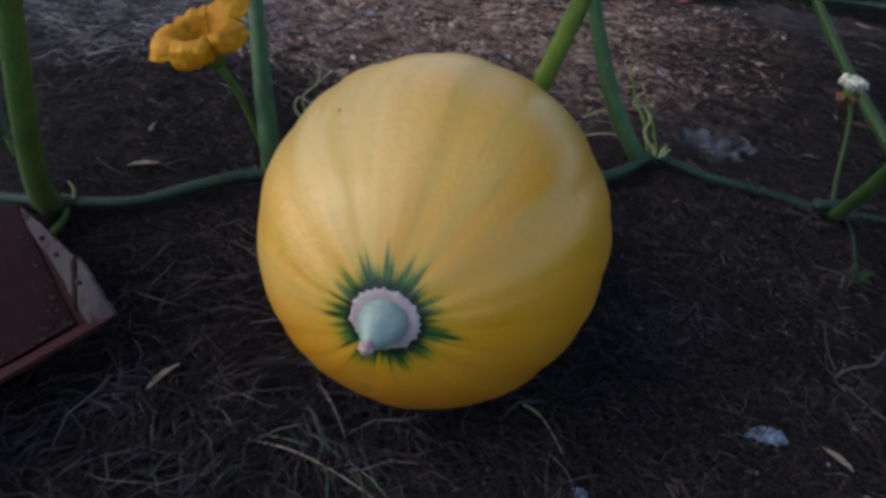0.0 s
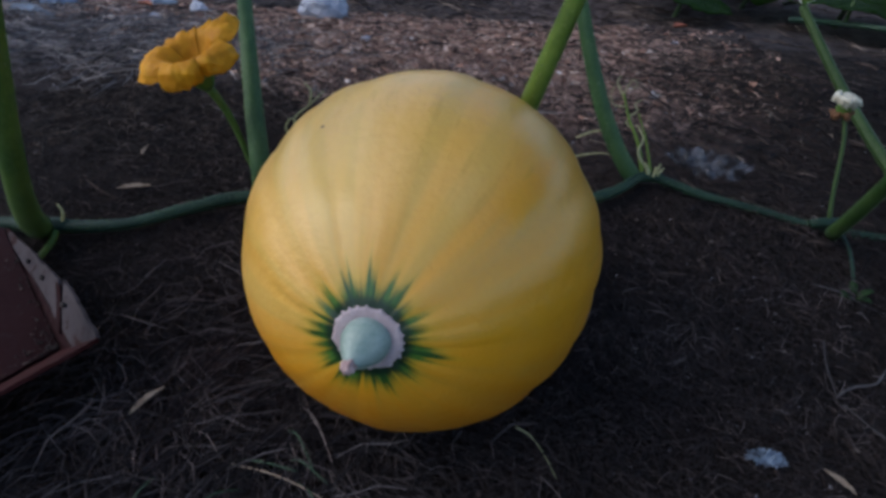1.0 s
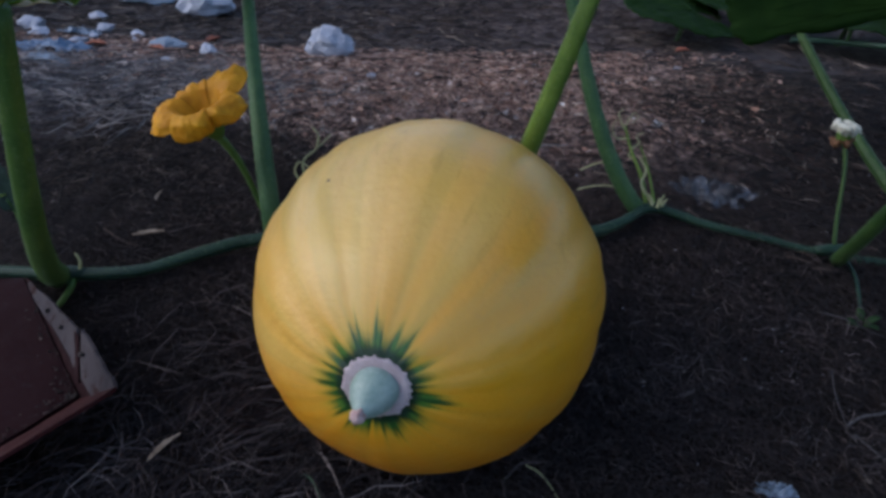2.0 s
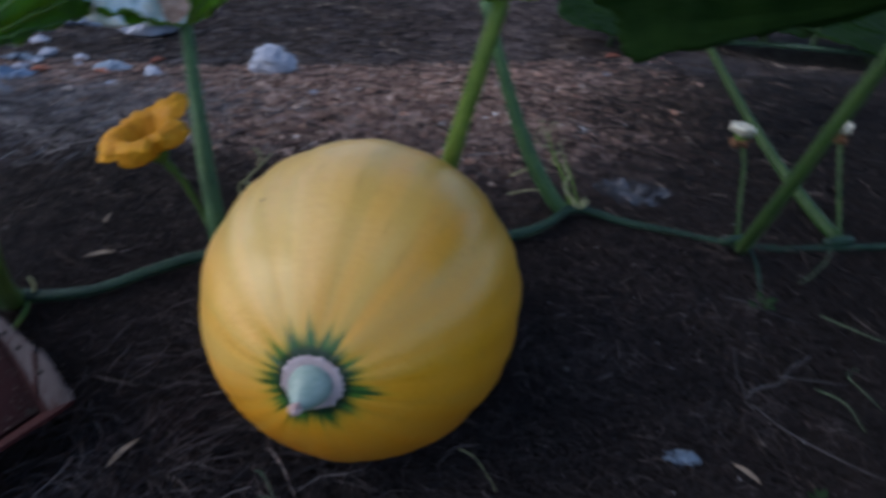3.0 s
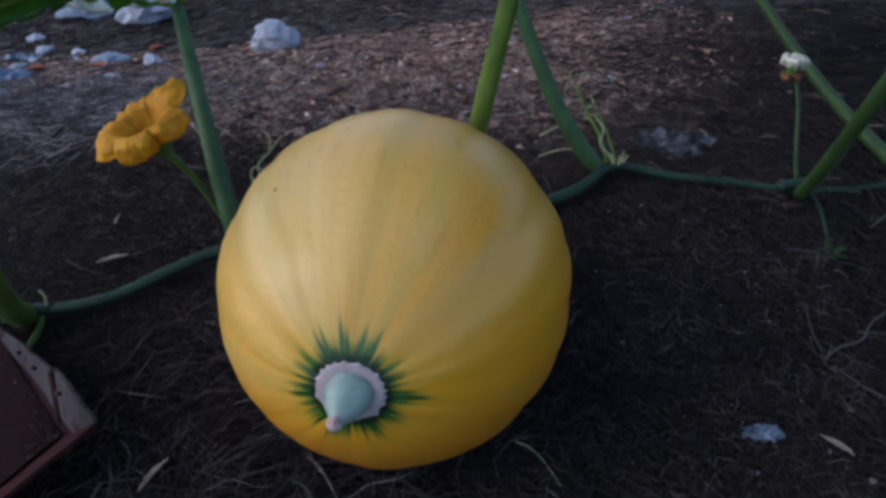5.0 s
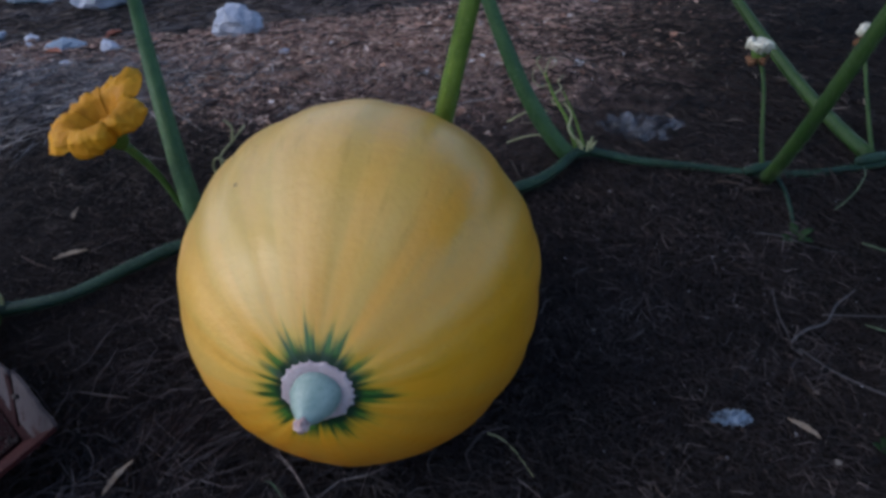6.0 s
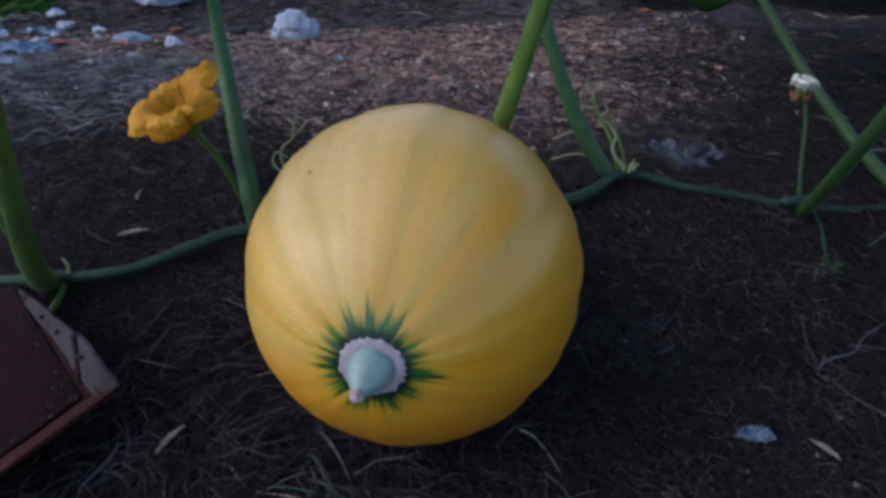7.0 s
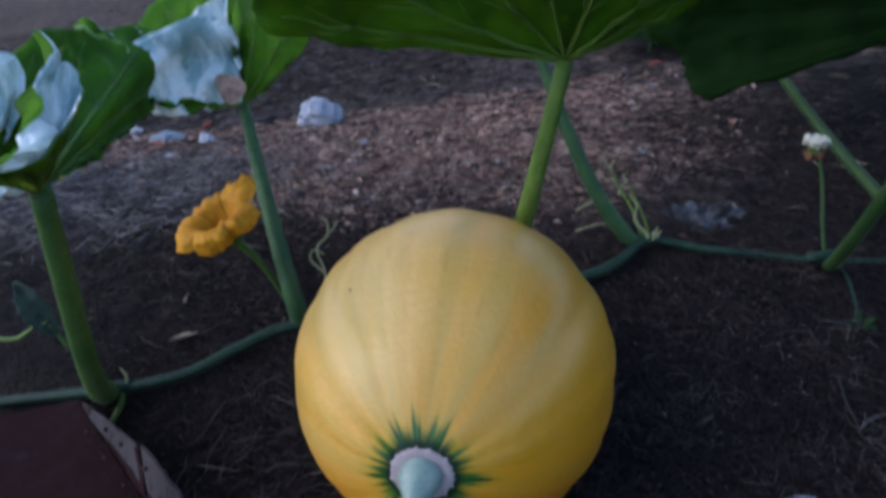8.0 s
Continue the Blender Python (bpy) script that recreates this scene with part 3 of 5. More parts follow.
    tip = [SQ_POSE @ (c0 + Vector((0, 0, 0.0160 + 0.0042 * k / 5)) + lean * (1.0 + 0.12 * k / 5)) for k in range(6)]
    v, f = tube(tip, lambda t: 0.0033 - 0.0004 * t, 16, 4, 0.16, 0.4, 3)
    part("nub_tip", mesh_of("nub_tip", v, f, M_NUB_TIP), nub, "dried pinkish brown tip")


NUB_LEAN = (-0.0030, 0.0, -0.0052)
build_squash()

# ---- vine and its stalks ----
VINE = [(-0.62, 0.425, 0.012), (-0.40, 0.428, 0.016), (-0.247, 0.438, 0.019), (-0.196, 0.441, 0.020), (-0.151, 0.444, 0.021), (-0.100, 0.457, 0.022), (-0.058, 0.484, 0.026), (-0.014, 0.507, 0.029),
        (0.08, 0.522, 0.031), (0.18, 0.530, 0.032), (0.262, 0.549, 0.036), (0.293, 0.566, 0.039), (0.323, 0.592, 0.042), (0.369, 0.582, 0.035), (0.418, 0.571, 0.032), (0.465, 0.557, 0.030), (0.512, 0.551, 0.030), (0.58, 0.560, 0.030), (0.75, 0.575, 0.031), (1.0, 0.58, 0.031)]


def build_vine():
    th = thing("squash_vine", (0.15, 0.52, ground_z(0, 0.52)), "long blue-green squash vine creeping over the soil", "vine")
    path = spline(VINE, 10)
    rad = lambda t: 0.0052 - 0.0008 * t - 0.0012 * smoothstep(0.55, 0.7, t) + 0.0003 * math.sin(t * 40)
    v, f = tube(path, rad, 14, 5, 0.05, 0.06, 2)
    part("stem", mesh_of("stem", v, f, M_VINE), th)
    for k, at in enumerate(((-0.155, 0.443, 0.022), (0.0, 0.514, 0.031), (0.19, 0.531, 0.033), (0.321, 0.591, 0.042), (0.469, 0.556, 0.036), (0.565, 0.560, 0.036))):
        p = Vector(at)
        knot = [p + Vector((dx, dx * 0.25, 0)) for dx in (-0.014, -0.007, 0, 0.007, 0.014)]
        v, f = tube(knot, lambda t: (0.0046 if k < 3 else 0.0034) + (0.0022 if k < 3 else 0.0012) * math.sin(t * math.pi), 14, 5, 0.06, 0.1, k)
        part("node", mesh_of("node", v, f, M_VINE), th)
    v, f = bristles(path, rad, 2600, 0.0022, 5)
    part("bristles", mesh_of("bristles", v, f, M_BRISTLE, False), th)
    # frayed pale bracts at the joint behind the squash
    for k in range(5):
        q = Vector((0.326, 0.590, 0.045)) + Vector((0.004 * math.cos(k * 2.4), 0.003 * math.sin(k * 2.4), 0.0))
        v, f = tube(spline([q, q + Vector((0.002 * math.cos(k * 2.4), 0.001, 0.004)), q + Vector((0.005 * math.cos(k * 2.4), 0.002, 0.007 + 0.001 * k))], 4), lambda t: 0.0014 * (1 - 0.6 * t), 7, 3, 0.3, 0.4, k)
        part("bract", mesh_of("bract", v, f, M_TENDRIL), th, "frayed pale bract")
    # pale stub at the joint by the pan, and a side root
    v, f = tube(spline([(-0.146, 0.444, 0.024), (-0.144, 0.446, 0.034), (-0.147, 0.447, 0.041)], 5), lambda t: 0.0016 * (1 - 0.6 * t), 8)
    part("stub", mesh_of("stub", v, f, M_TENDRIL), th)
    v, f = tube(spline([(-0.150, 0.440, 0.020), (-0.146, 0.425, 0.018), (-0.152, 0.405, 0.010), (-0.160, 0.39, 0.004)], 6), lambda t: 0.0032 * (1 - 0.4 * t), 8)
    part("side_shoot", mesh_of("side_shoot", v, f, M_STEM_DEEP), th)
    v, f = tube(spline([(0.478, 0.548, 0.034), (0.480, 0.530, 0.031), (0.477, 0.508, 0.028), (0.474, 0.490, 0.022), (0.473, 0.482, 0.017)], 6), lambda t: 0.0016 * (1 - 0.3 * t), 8)
    part("side_shoot", mesh_of("side_shoot", v, f, M_VINE), th)


build_vine()


def leaf_blade(base, rows, seed, fold=0.0, thick=0.0014):
    """A leaf that fans out from its stalk: rows of azimuth, elevation and length, in turn round the stalk's end.
    Returns the mesh data with an upper and an under skin, and the main veins."""
    base = Vector(base)
    arms = [Vector((math.cos(radians(a)) * math.cos(radians(e)), math.sin(radians(a)) * math.cos(radians(e)), math.sin(radians(e)))) * r for a, e, r in rows]
    rim = spline(arms, 10)
    nr, nc = 22, len(rim)
    grid = []
    for i, arm in enumerate(rim):
        line = []
        tooth = 1 + 0.004 * math.sin(i * 2.1 + seed) + 0.018 * noise.noise(Vector((i * 0.28, seed, 0)))
        nrm = (rim[min(i + 1, nc - 1)] - rim[max(i - 1, 0)]).cross(arm)
        nrm = nrm.normalized() if nrm.length > 1e-9 else Vector((0, 0, 1))
        for k in range(nr + 1):
            t = k / nr
            p = arm * (t * (1 + (tooth - 1) * t * t))
            bulge = 0.10 * arm.length * t * (1 - t) * math.sin(i / 10 * math.pi + seed)
            ripple = 0.0075 * t * noise.noise(p * 48 + Vector((seed, 0, 0))) + 0.0022 * t * noise.noise(p * 130)
            if nc > 200 and i > 150:
                ripple *= 0.2
            pucker = fold * smoothstep(0.1, 0.6, t) * (1 if nc < 60 else smoothstep(55, 85, i) * (1 if nc < 160 else smoothstep(160, 145, i))) * (math.sin(t * 13 + i * 0.20 + 5 * noise.noise(p * 12 + Vector((0, seed, 0)))) * 0.8 + 0.9 * noise.noise(p * 24 + Vector((seed, 3, 0))))
            line.append(base + p + nrm * (bulge * 0.35 + ripple + pucker))
        grid.append(line)
    verts, normals = [], []
    for i in range(nc):
        for k in range(nr + 1):
            du = grid[min(i + 1, nc - 1)][k] - grid[max(i - 1, 0)][k]
            dv = grid[i][min(k + 1, nr)] - grid[i][max(k - 1, 0)]
            nv = dv.cross(du)
            normals.append(nv.normalized() if nv.length > 1e-12 else Vector((0, 0, 1)))
            verts.append(grid[i][k])
    # the under skin lies on the side away from the pale one
    m = len(verts)
    both = [v - n * thick * 0.5 for v, n in zip(verts, normals)] + [v + n * thick * 0.5 for v, n in zip(verts, normals)]
    faces, ids = [], []
    w = nr + 1
    for i in range(nc - 1):
        for k in range(nr):
            a, b, c, d = i * w + k, i * w + k + 1, (i + 1) * w + k + 1, (i + 1) * w + k
            faces.append((a, b, c, d))
            ids.append(UPPER_FIRST)
            faces.append((d + m, c + m, b + m, a + m))
            ids.append(1 - UPPER_FIRST)
        a, b = i * w + nr, (i + 1) * w + nr
        faces.append((a, a + m, b + m, b))
        ids.append(1)
    veins = []
    for i in range(4, nc - 4, 10):
        line = [grid[i][k] + normals[i * (nr + 1) + k] * 0.0010 for k in range(0, nr - 1)]
        length = (line[-1] - line[0]).length
        own = []
        own.append(tube(line, lambda t, q=length: 0.0003 + 0.0012 * (1 - t) * min(1, q / 0.1), 6))
        for k0 in (6, 10, 14):
            for step in (1, -1):
                twig = [grid[c][k] + normals[c * (nr + 1) + k] * 0.0010 for c, k in ((min(max(i + step * s, 0), nc - 1), min(k0 + s + 1, nr)) for s in range(0, 5))]
                own.append(tube(twig, lambda t: 0.0005 * (1 - 0.6 * t), 5))
        veins.append(joined(own))
    return (both, faces, ids), veins


UPPER_FIRST = 0


def build_leaf(stalk, widths, stem_mat, rows, seed, label, under=None, fold=0.0, group="squash leaves"):
    """A leaf on its stalk; widths: radius at the foot, the middle and the top."""
    th = thing("squash_leaf", stalk[0], label, "leaf", group)
    path = bezier(stalk, 26)
    w0, w1, w2 = widths
    rad = lambda t: w0 * (1 - t) ** 2 + 2 * w1 * t * (1 - t) + w2 * t * t
    v, f = tube(path, rad, 16, 6, 0.035, 0.03, seed)
    part("petiole", mesh_of("petiole", v, f, stem_mat), th)
    v, f = bristles(path, rad, 900, 0.0022, seed)
    part("bristles", mesh_of("bristles", v, f, M_BRISTLE, False), th)
    if rows:
        (v, f, ids), veins = leaf_blade(stalk[3], rows, seed, fold)
        blade = part("blade", mesh_of("blade", v, f, [under or M_LEAF_TOP, under or M_LEAF_UNDER], True, ids), th)
        for vv, vf in veins:
            part("vein", mesh_of("vein", vv, vf, under or M_VEIN), blade)
    return th


LEAF_A = build_leaf([(-0.161, 0.437, 0.024), (-0.115, 0.368, 0.085), (-0.074, 0.338, 0.167), (-0.050, 0.332, 0.269)], (0.0100, 0.0068, 0.0062), M_STEM_DEEP,
                    [(69, -12, 0.014), (100, -11, 0.114), (102, -9, 0.283), (100, -1, 0.335), (106, 5, 0.262), (110, 14, 0.182), (112, 23, 0.136), (145, 31, 0.067), (219, 37, 0.04), (246, 30, 0.032), (243, 72, 0.029), (117, 86, 0.029), (90, 64, 0.046), (95, 50, 0.074), (96, 43, 0.097), (91, 35, 0.083), (83, 30, 0.07), (346, 43, 0.062), (320, 31, 0.091), (312, 25, 0.118), (308, 24, 0.128), (304, 24, 0.138), (301, 23, 0.139)],
                    1.0, "squash leaf with a curled pale lobe on a thick stalk", fold=0.0100)
LEAF_B = build_leaf([(-0.006, 0.515, 0.032), (0.002, 0.494, 0.057), (-0.020, 0.544, 0.116), (-0.052, 0.638, 0.196)], (0.0088, 0.0084, 0.0054), M_STEM_BLUE,
                    [(-5, 24, 0.027), (-2, 38, 0.099), (21, 60, 0.132), (83, 61, 0.155), (122, 35, 0.176), (154, 20, 0.154), (193, 17, 0.120), (230, 19, 0.108), (242, 22, 0.092), (239, 23, 0.107), (231, 40, 0.124), (185, 74, 0.090), (101, 66, 0.101), (78, 64, 0.056)],
                    2.0, "squash leaf with a pale folded lobe and a dry brown patch", fold=0.0095)
build_leaf([(0.187, 0.529, 0.030), (0.186, 0.451, 0.104), (0.208, 0.418, 0.184), (0.235, 0.436, 0.277)], (0.0076, 0.0062, 0.0050), M_STEM_LIME,
                    [(-4, 20, 0.052), (-20, 24, 0.080), (-40, 33, 0.115), (-63, 43, 0.138), (-93, 47, 0.161), (-119, 46, 0.162), (-149, 35, 0.168), (-168, 21, 0.182), (-176, 12, 0.175), (-185, 16, 0.098), (-194, 16, 0.035)],
                    3.0, "broad green squash leaf on a lime-green stalk behind the squash")
build_leaf([(0.311, 0.593, 0.038), (0.272, 0.594, 0.082), (0.254, 0.610, 0.142), (0.226, 0.645, 0.225)], (0.0078, 0.0070, 0.0048), M_STEM_BLUE,
                    [(25, -5, 0.045), (21, 5, 0.099), (53, 15, 0.142), (78, 25, 0.160), (105, 31, 0.125), (131, 23, 0.078), (141, 8, 0.035)],
                    4.0, "squash leaf on a blue-green stalk growing from the vine's joint")
build_leaf([(0.567, 0.567, 0.034), (0.555, 0.655, 0.036), (0.524, 0.739, 0.079), (0.484, 0.810, 0.144)], (0.0064, 0.0054, 0.0042), M_STEM_DARK,
                    [(-40, 50, 0.05), (-10, 48, 0.14), (20, 46, 0.18), (60, 44, 0.19), (100, 44, 0.18), (140, 46, 0.16), (180, 50, 0.12), (210, 54, 0.07)],
                    5.0, "squash leaf on a long slanting green stalk")
# right half, out of view, reaches wide to shade the bed
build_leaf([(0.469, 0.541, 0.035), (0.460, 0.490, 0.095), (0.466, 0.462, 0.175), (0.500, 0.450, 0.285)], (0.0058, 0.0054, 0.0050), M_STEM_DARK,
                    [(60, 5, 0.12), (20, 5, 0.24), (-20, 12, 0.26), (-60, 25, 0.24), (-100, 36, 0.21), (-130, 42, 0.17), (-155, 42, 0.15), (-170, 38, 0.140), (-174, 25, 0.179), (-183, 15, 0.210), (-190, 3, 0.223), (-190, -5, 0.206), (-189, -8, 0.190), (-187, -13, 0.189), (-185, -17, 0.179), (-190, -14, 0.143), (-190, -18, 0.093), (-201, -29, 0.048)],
                    6.0, "dark green squash leaf hanging from a thick stalk", M_LEAF_SHADED)
# further pale lobes of the curled leaf
for at, rows, seed in (((-0.087, 0.344, 0.295), [(57, 55, 0.048), (56, 38, 0.052), (53, 22, 0.041), (51, -11, 0.021), (52, -32, 0.013)], 7.0),
                       ((-0.088, 0.53, 0.292), [(160, 22, 0.016), (154, 20, 0.029), (166, 25, 0.035), (187, 23, 0.034)], 8.0)):
    (v, f, ids), _ = leaf_blade(at, rows, seed, 0.003)
    part("lobe", mesh_of("lobe", v, f, [M_LEAF_TOP, M_LEAF_UNDER], True, ids), LEAF_A, "pale curled lobe")
# dry brown patch by the stalk of the folded leaf
def dry_patch():
    c = Vector((-0.052, 0.624, 0.220))
    verts, faces = [], []
    n = 20
    for k in range(5):
        for i in range(n):
            a = 2 * math.pi * i / n
            r = 0.0135 * k / 4 * (1 + 0.14 * math.sin(3 * a + 1))
            verts.append(c + Vector((r * math.cos(a), -0.006 + 0.05 * r + 0.003 * noise.noise(Vector((i * 0.6, k * 1.0, 2))), r * math.sin(a) * 1.05)))
    for k in range(4):
        for i in range(n):
            a, b = k * n + i, k * n + (i + 1) % n
            faces.append((a, b, b + n, a + n))
    part("dry_patch", mesh_of("dry_patch", verts, faces, M_LEAF_DRY), LEAF_B, "dry pinkish brown patch")


dry_patch()


# ---- flower and withered buds ----
def build_flower():
    base, out = Vector((-0.036, 0.502, 0.1270)), Vector((-0.20, -0.22, 0.90)).normalized()
    th = thing("squash_flower", (-0.009, 0.527, 0.034), "open orange-yellow squash flower with curled petals on a thin stalk", "flower")
    v, f = tube(bezier([(-0.009, 0.527, 0.034), (-0.023, 0.519, 0.049), (-0.018, 0.525, 0.080), tuple(base)], 20), lambda t: 0.0025 - 0.0007 * math.sin(t * 3.14) + 0.001 * t, 10, 5, 0.05, 0.03, 4)
    part("stalk", mesh_of("stalk", v, f, M_CALYX), th)
    m = Matrix.Translation(base) @ out.to_track_quat("Z", "Y").to_matrix().to_4x4()
    # green cup
    v, f = tube([m @ Vector((0, 0, z)) for z in (-0.002, 0.002, 0.007, 0.012, 0.016)], lambda t: 0.0042 + 0.0085 * t ** 0.8, 20, 5, 0.08, 0.06, 1)
    part("calyx", mesh_of("calyx", v, f, M_CALYX), th, "dark green cup")
    along = m.inverted().to_3x3() @ Vector((0.709, 0.46, 0.27))
    longest = math.atan2(along.y, along.x)
    # middle of each lobe, its length, and how far its rim rolls over
    for which, (mid, length, end) in enumerate(((-50, 0.033, -88), (-122, 0.036, -92), (166, 0.034, -62), (94, 0.024, -40), (22, 0.028, -30))):
        verts, faces = [], []
        cols, nv = 26, 34
        for i in range(cols + 1):
            u = i / cols - 0.5
            a = radians(mid + u * 76) + longest
            lobe = max(0.0, math.cos(u * math.pi)) ** 0.4
            point = 0.006 * math.exp(-(u / 0.12) ** 2) if which == 4 else 0.0
            reach = 0.88 * (0.58 + 0.42 * lobe) * length + point
            crease = 0.0055 * (1 - lobe) ** 1.3
            r, h = 0.0062, 0.006
            for j in range(nv + 1):
                t = j / nv
                if t < 0.42:
                    q = t / 0.42
                    r, h = 0.0062 + 0.0098 * q ** 1.4, 0.006 + 0.022 * q ** 0.85
                else:
                    q = (t - 0.42) / 0.58
                    bend = radians(66 + (end - 66) * min(1.0, 1.25 * q) ** 1.1)
                    r += math.cos(bend) * reach / (nv * 0.58)
                    h += math.sin(bend) * reach / (nv * 0.58)
                spot = Vector((math.cos(a) * 3.6, math.sin(a) * 3.6, t * 2.6 + which * 0.7))
                ruf = t * t * (0.0042 * noise.noise(spot) + 0.0034 * t * noise.noise(spot * 3.4))
                rr = (r + ruf - crease * t) * (1.0 + 0.10 * t * math.cos(2 * (a - longest)))
                verts.append(m @ Vector((rr * math.cos(a), rr * math.sin(a), h + ruf + 0.0005 * (which % 2))))
        w = nv + 1
        for i in range(cols):
            for j in range(nv):
                faces.append((i * w + j, (i + 1) * w + j, (i + 1) * w + j + 1, i * w + j + 1))
        ob = part("petal", mesh_of("petal", verts, faces, M_PETAL), th)
        s = ob.modifiers.new("thickness", "SOLIDIFY")
        s.thickness = 0.0007
    v, f = tube([m @ Vector((0, 0, z)) for z in (0.008, 0.014, 0.020, 0.0235)], lambda t: 0.0046 - 0.0016 * t, 12)
    part("stamen", mesh_of("stamen", v, f, M_PETAL), th)


build_flower()


def build_bud(stalk, size, label):
    th = thing("withered_flower", stalk[0], label, "flower", "withered flowers")
    v, f = tube(bezier(stalk, 18), lambda t: 0.0020 - 0.0004 * math.sin(t * 3.14), 10, 5, 0.06, 0.05, 9)
    part("stalk", mesh_of("stalk", v, f, M_STEM_DARK), th)
    c = Vector(stalk[3])
    rnd = random.Random(int(size * 1e5))
    v, f = tube([c + Vector((0, 0, z)) for z in (-0.004, 0.0, 0.005, 0.009)], lambda t: size * (0.26 + 0.26 * math.sin(t * 2.2)), 14, 5, 0.1, 0.15, 7)
    part("calyx", mesh_of("calyx", v, f, M_CALYX if size > 0.012 else M_BUD_BROWN), th, "shrunken cup")
    for k in range(17):
        low = k >= 12
        a = k * 2.4 + rnd.random() * 0.6
        d = Vector((math.cos(a), math.sin(a), 0))
        out = rnd.uniform(0.45, 0.85)
        z0 = -0.001 if low else 0.006
        rise = rnd.uniform(-0.006, 0.002) if low else rnd.uniform(0.011, 0.017)
        pts = [c + Vector((0, 0, z0)) + d * size * 0.25, c + Vector((0, 0, z0 * 0.5 + rise * 0.6)) + d * size * out * 0.8, c + Vector((0, 0, rise)) + d * size * out]
        v, f = tube(spline(pts, 5), lambda t: size * (0.20 + 0.12 * math.sin(t * 3.0) - 0.08 * t), 9, 3, 0.3, 0.6, k)
        part("shrivelled_petal", mesh_of("shrivelled_petal", v, f, M_BUD_BROWN if low else M_BUD_WHITE), th, "brown shrivelled petal" if low else "whitish shrivelled petal")


build_bud([(0.471, 0.556, 0.036), (0.468, 0.577, 0.072), (0.478, 0.593, 0.095), (0.470, 0.608, 0.114)], 0.0125, "withered whitish flower on an upright green stalk")
build_bud([(0.568, 0.565, 0.036), (0.574, 0.600, 0.058), (0.580, 0.630, 0.080), (0.584, 0.652, 0.100)], 0.0110, "withered flower with whitish tip and orange-brown base")


# ---- tendrils ----
def build_tendrils():
    th = thing("tendril", (0.318, 0.598, 0.040), "thin pale curling tendrils at the vine's joint", "tendril")
    runs = [
        ([(0.318, 0.596, 0.042), (0.312, 0.615, 0.062), (0.302, 0.632, 0.078), (0.294, 0.640, 0.098)], 0.0042),
        ([(0.325, 0.594, 0.044), (0.318, 0.612, 0.066), (0.309, 0.628, 0.085)], 0.0030),
        ([(0.302, 0.632, 0.078), (0.296, 0.640, 0.092), (0.288, 0.650, 0.104), (0.291, 0.652, 0.110)], 0.0016),
        ([(0.303, 0.634, 0.080), (0.309, 0.637, 0.084), (0.306, 0.640, 0.089), (0.312, 0.642, 0.093)], 0.0013),
        ([(0.308, 0.626, 0.070), (0.300, 0.630, 0.074), (0.303, 0.633, 0.080), (0.297, 0.636, 0.083)], 0.0012),
        ([(0.299, 0.636, 0.088), (0.288, 0.640, 0.086), (0.283, 0.643, 0.094), (0.286, 0.646, 0.102)], 0.0010),
        ([(0.320, 0.600, 0.046), (0.312, 0.606, 0.058), (0.316, 0.618, 0.066), (0.310, 0.628, 0.074)], 0.0030),
        ([(0.294, 0.640, 0.098), (0.300, 0.648, 0.108), (0.306, 0.650, 0.104), (0.301, 0.650, 0.098)], 0.0010),
    ]
    for k, (pts, r) in enumerate(runs):
        v, f = tube(spline(pts, 7), lambda t, q=r: (0.48 if q > 0.0025 else 0.60) * q * (1 - 0.55 * t), 8, 0, 0, 0.1, k)
        part("strand", mesh_of("strand", v, f, M_STEM_LIME if k < 2 else M_TENDRIL), th)
    th2 = thing("tendril", (0.0, 0.55, 0.03), "pale dry tendril looping up behind the squash", "tendril")
    for k, pts in enumerate(([(0.015, 0.53, 0.034), (0.018, 0.545, 0.060), (0.012, 0.555, 0.080), (0.024, 0.560, 0.092), (0.036, 0.565, 0.104)],
                             [(0.018, 0.545, 0.060), (0.006, 0.55, 0.072), (0.010, 0.552, 0.082), (0.020, 0.55, 0.078)],
                             [(0.024, 0.560, 0.092), (0.026, 0.562, 0.104), (0.020, 0.565, 0.110)])):
        v, f = tube(spline(pts, 7), lambda t: 0.0013 * (1 - 0.5 * t), 7)
        part("strand", mesh_of("strand", v, f, M_TENDRIL), th2)


build_tendrils()


# ---- red pan ----
def slab(quad, thick, cuts=10, seed=0, rag=0.0):
    """A plate between four corners, of some thickness, with a slightly uneven face."""
    a, b, c, d = (Vector(p) for p in quad)
    nrm = (b - a).cross(d - a).normalized()
    verts, faces = [], []
    w = cuts + 1
    for side in (0, 1):
        for j in range(w):
            for i in range(w):
                u, v = i / cuts, j / cuts
                p = (a * (1 - u) + b * u) * (1 - v) + (d * (1 - u) + c * u) * v
                e = noise.noise(p * 60 + Vector((seed, 0, 0))) * 0.0010
                if v > 0.99 and rag:
                    p = p + (a - d).normalized() * rag * abs(noise.noise(p * 90))
                verts.append(p + nrm * (e + (thick if side else 0)))
    o = w * w
    for j in range(cuts):
        for i in range(cuts):
            q = (j * w + i, j * w + i + 1, (j + 1) * w + i + 1, (j + 1) * w + i)
            faces.append(q[::-1])
            faces.append(tuple(k + o for k in q))
    rim = [i for i in range(w)] + [j * w + cuts for j in range(1, w)] + [cuts * w + i for i in range(cuts - 1, -1, -1)] + [j * w for j in range(cuts - 1, 0, -1)]
    for k in range(len(rim)):
        p, q = rim[k], rim[(k + 1) % len(rim)]
        faces.append((p, q, q + o, p + o))
    return verts, faces


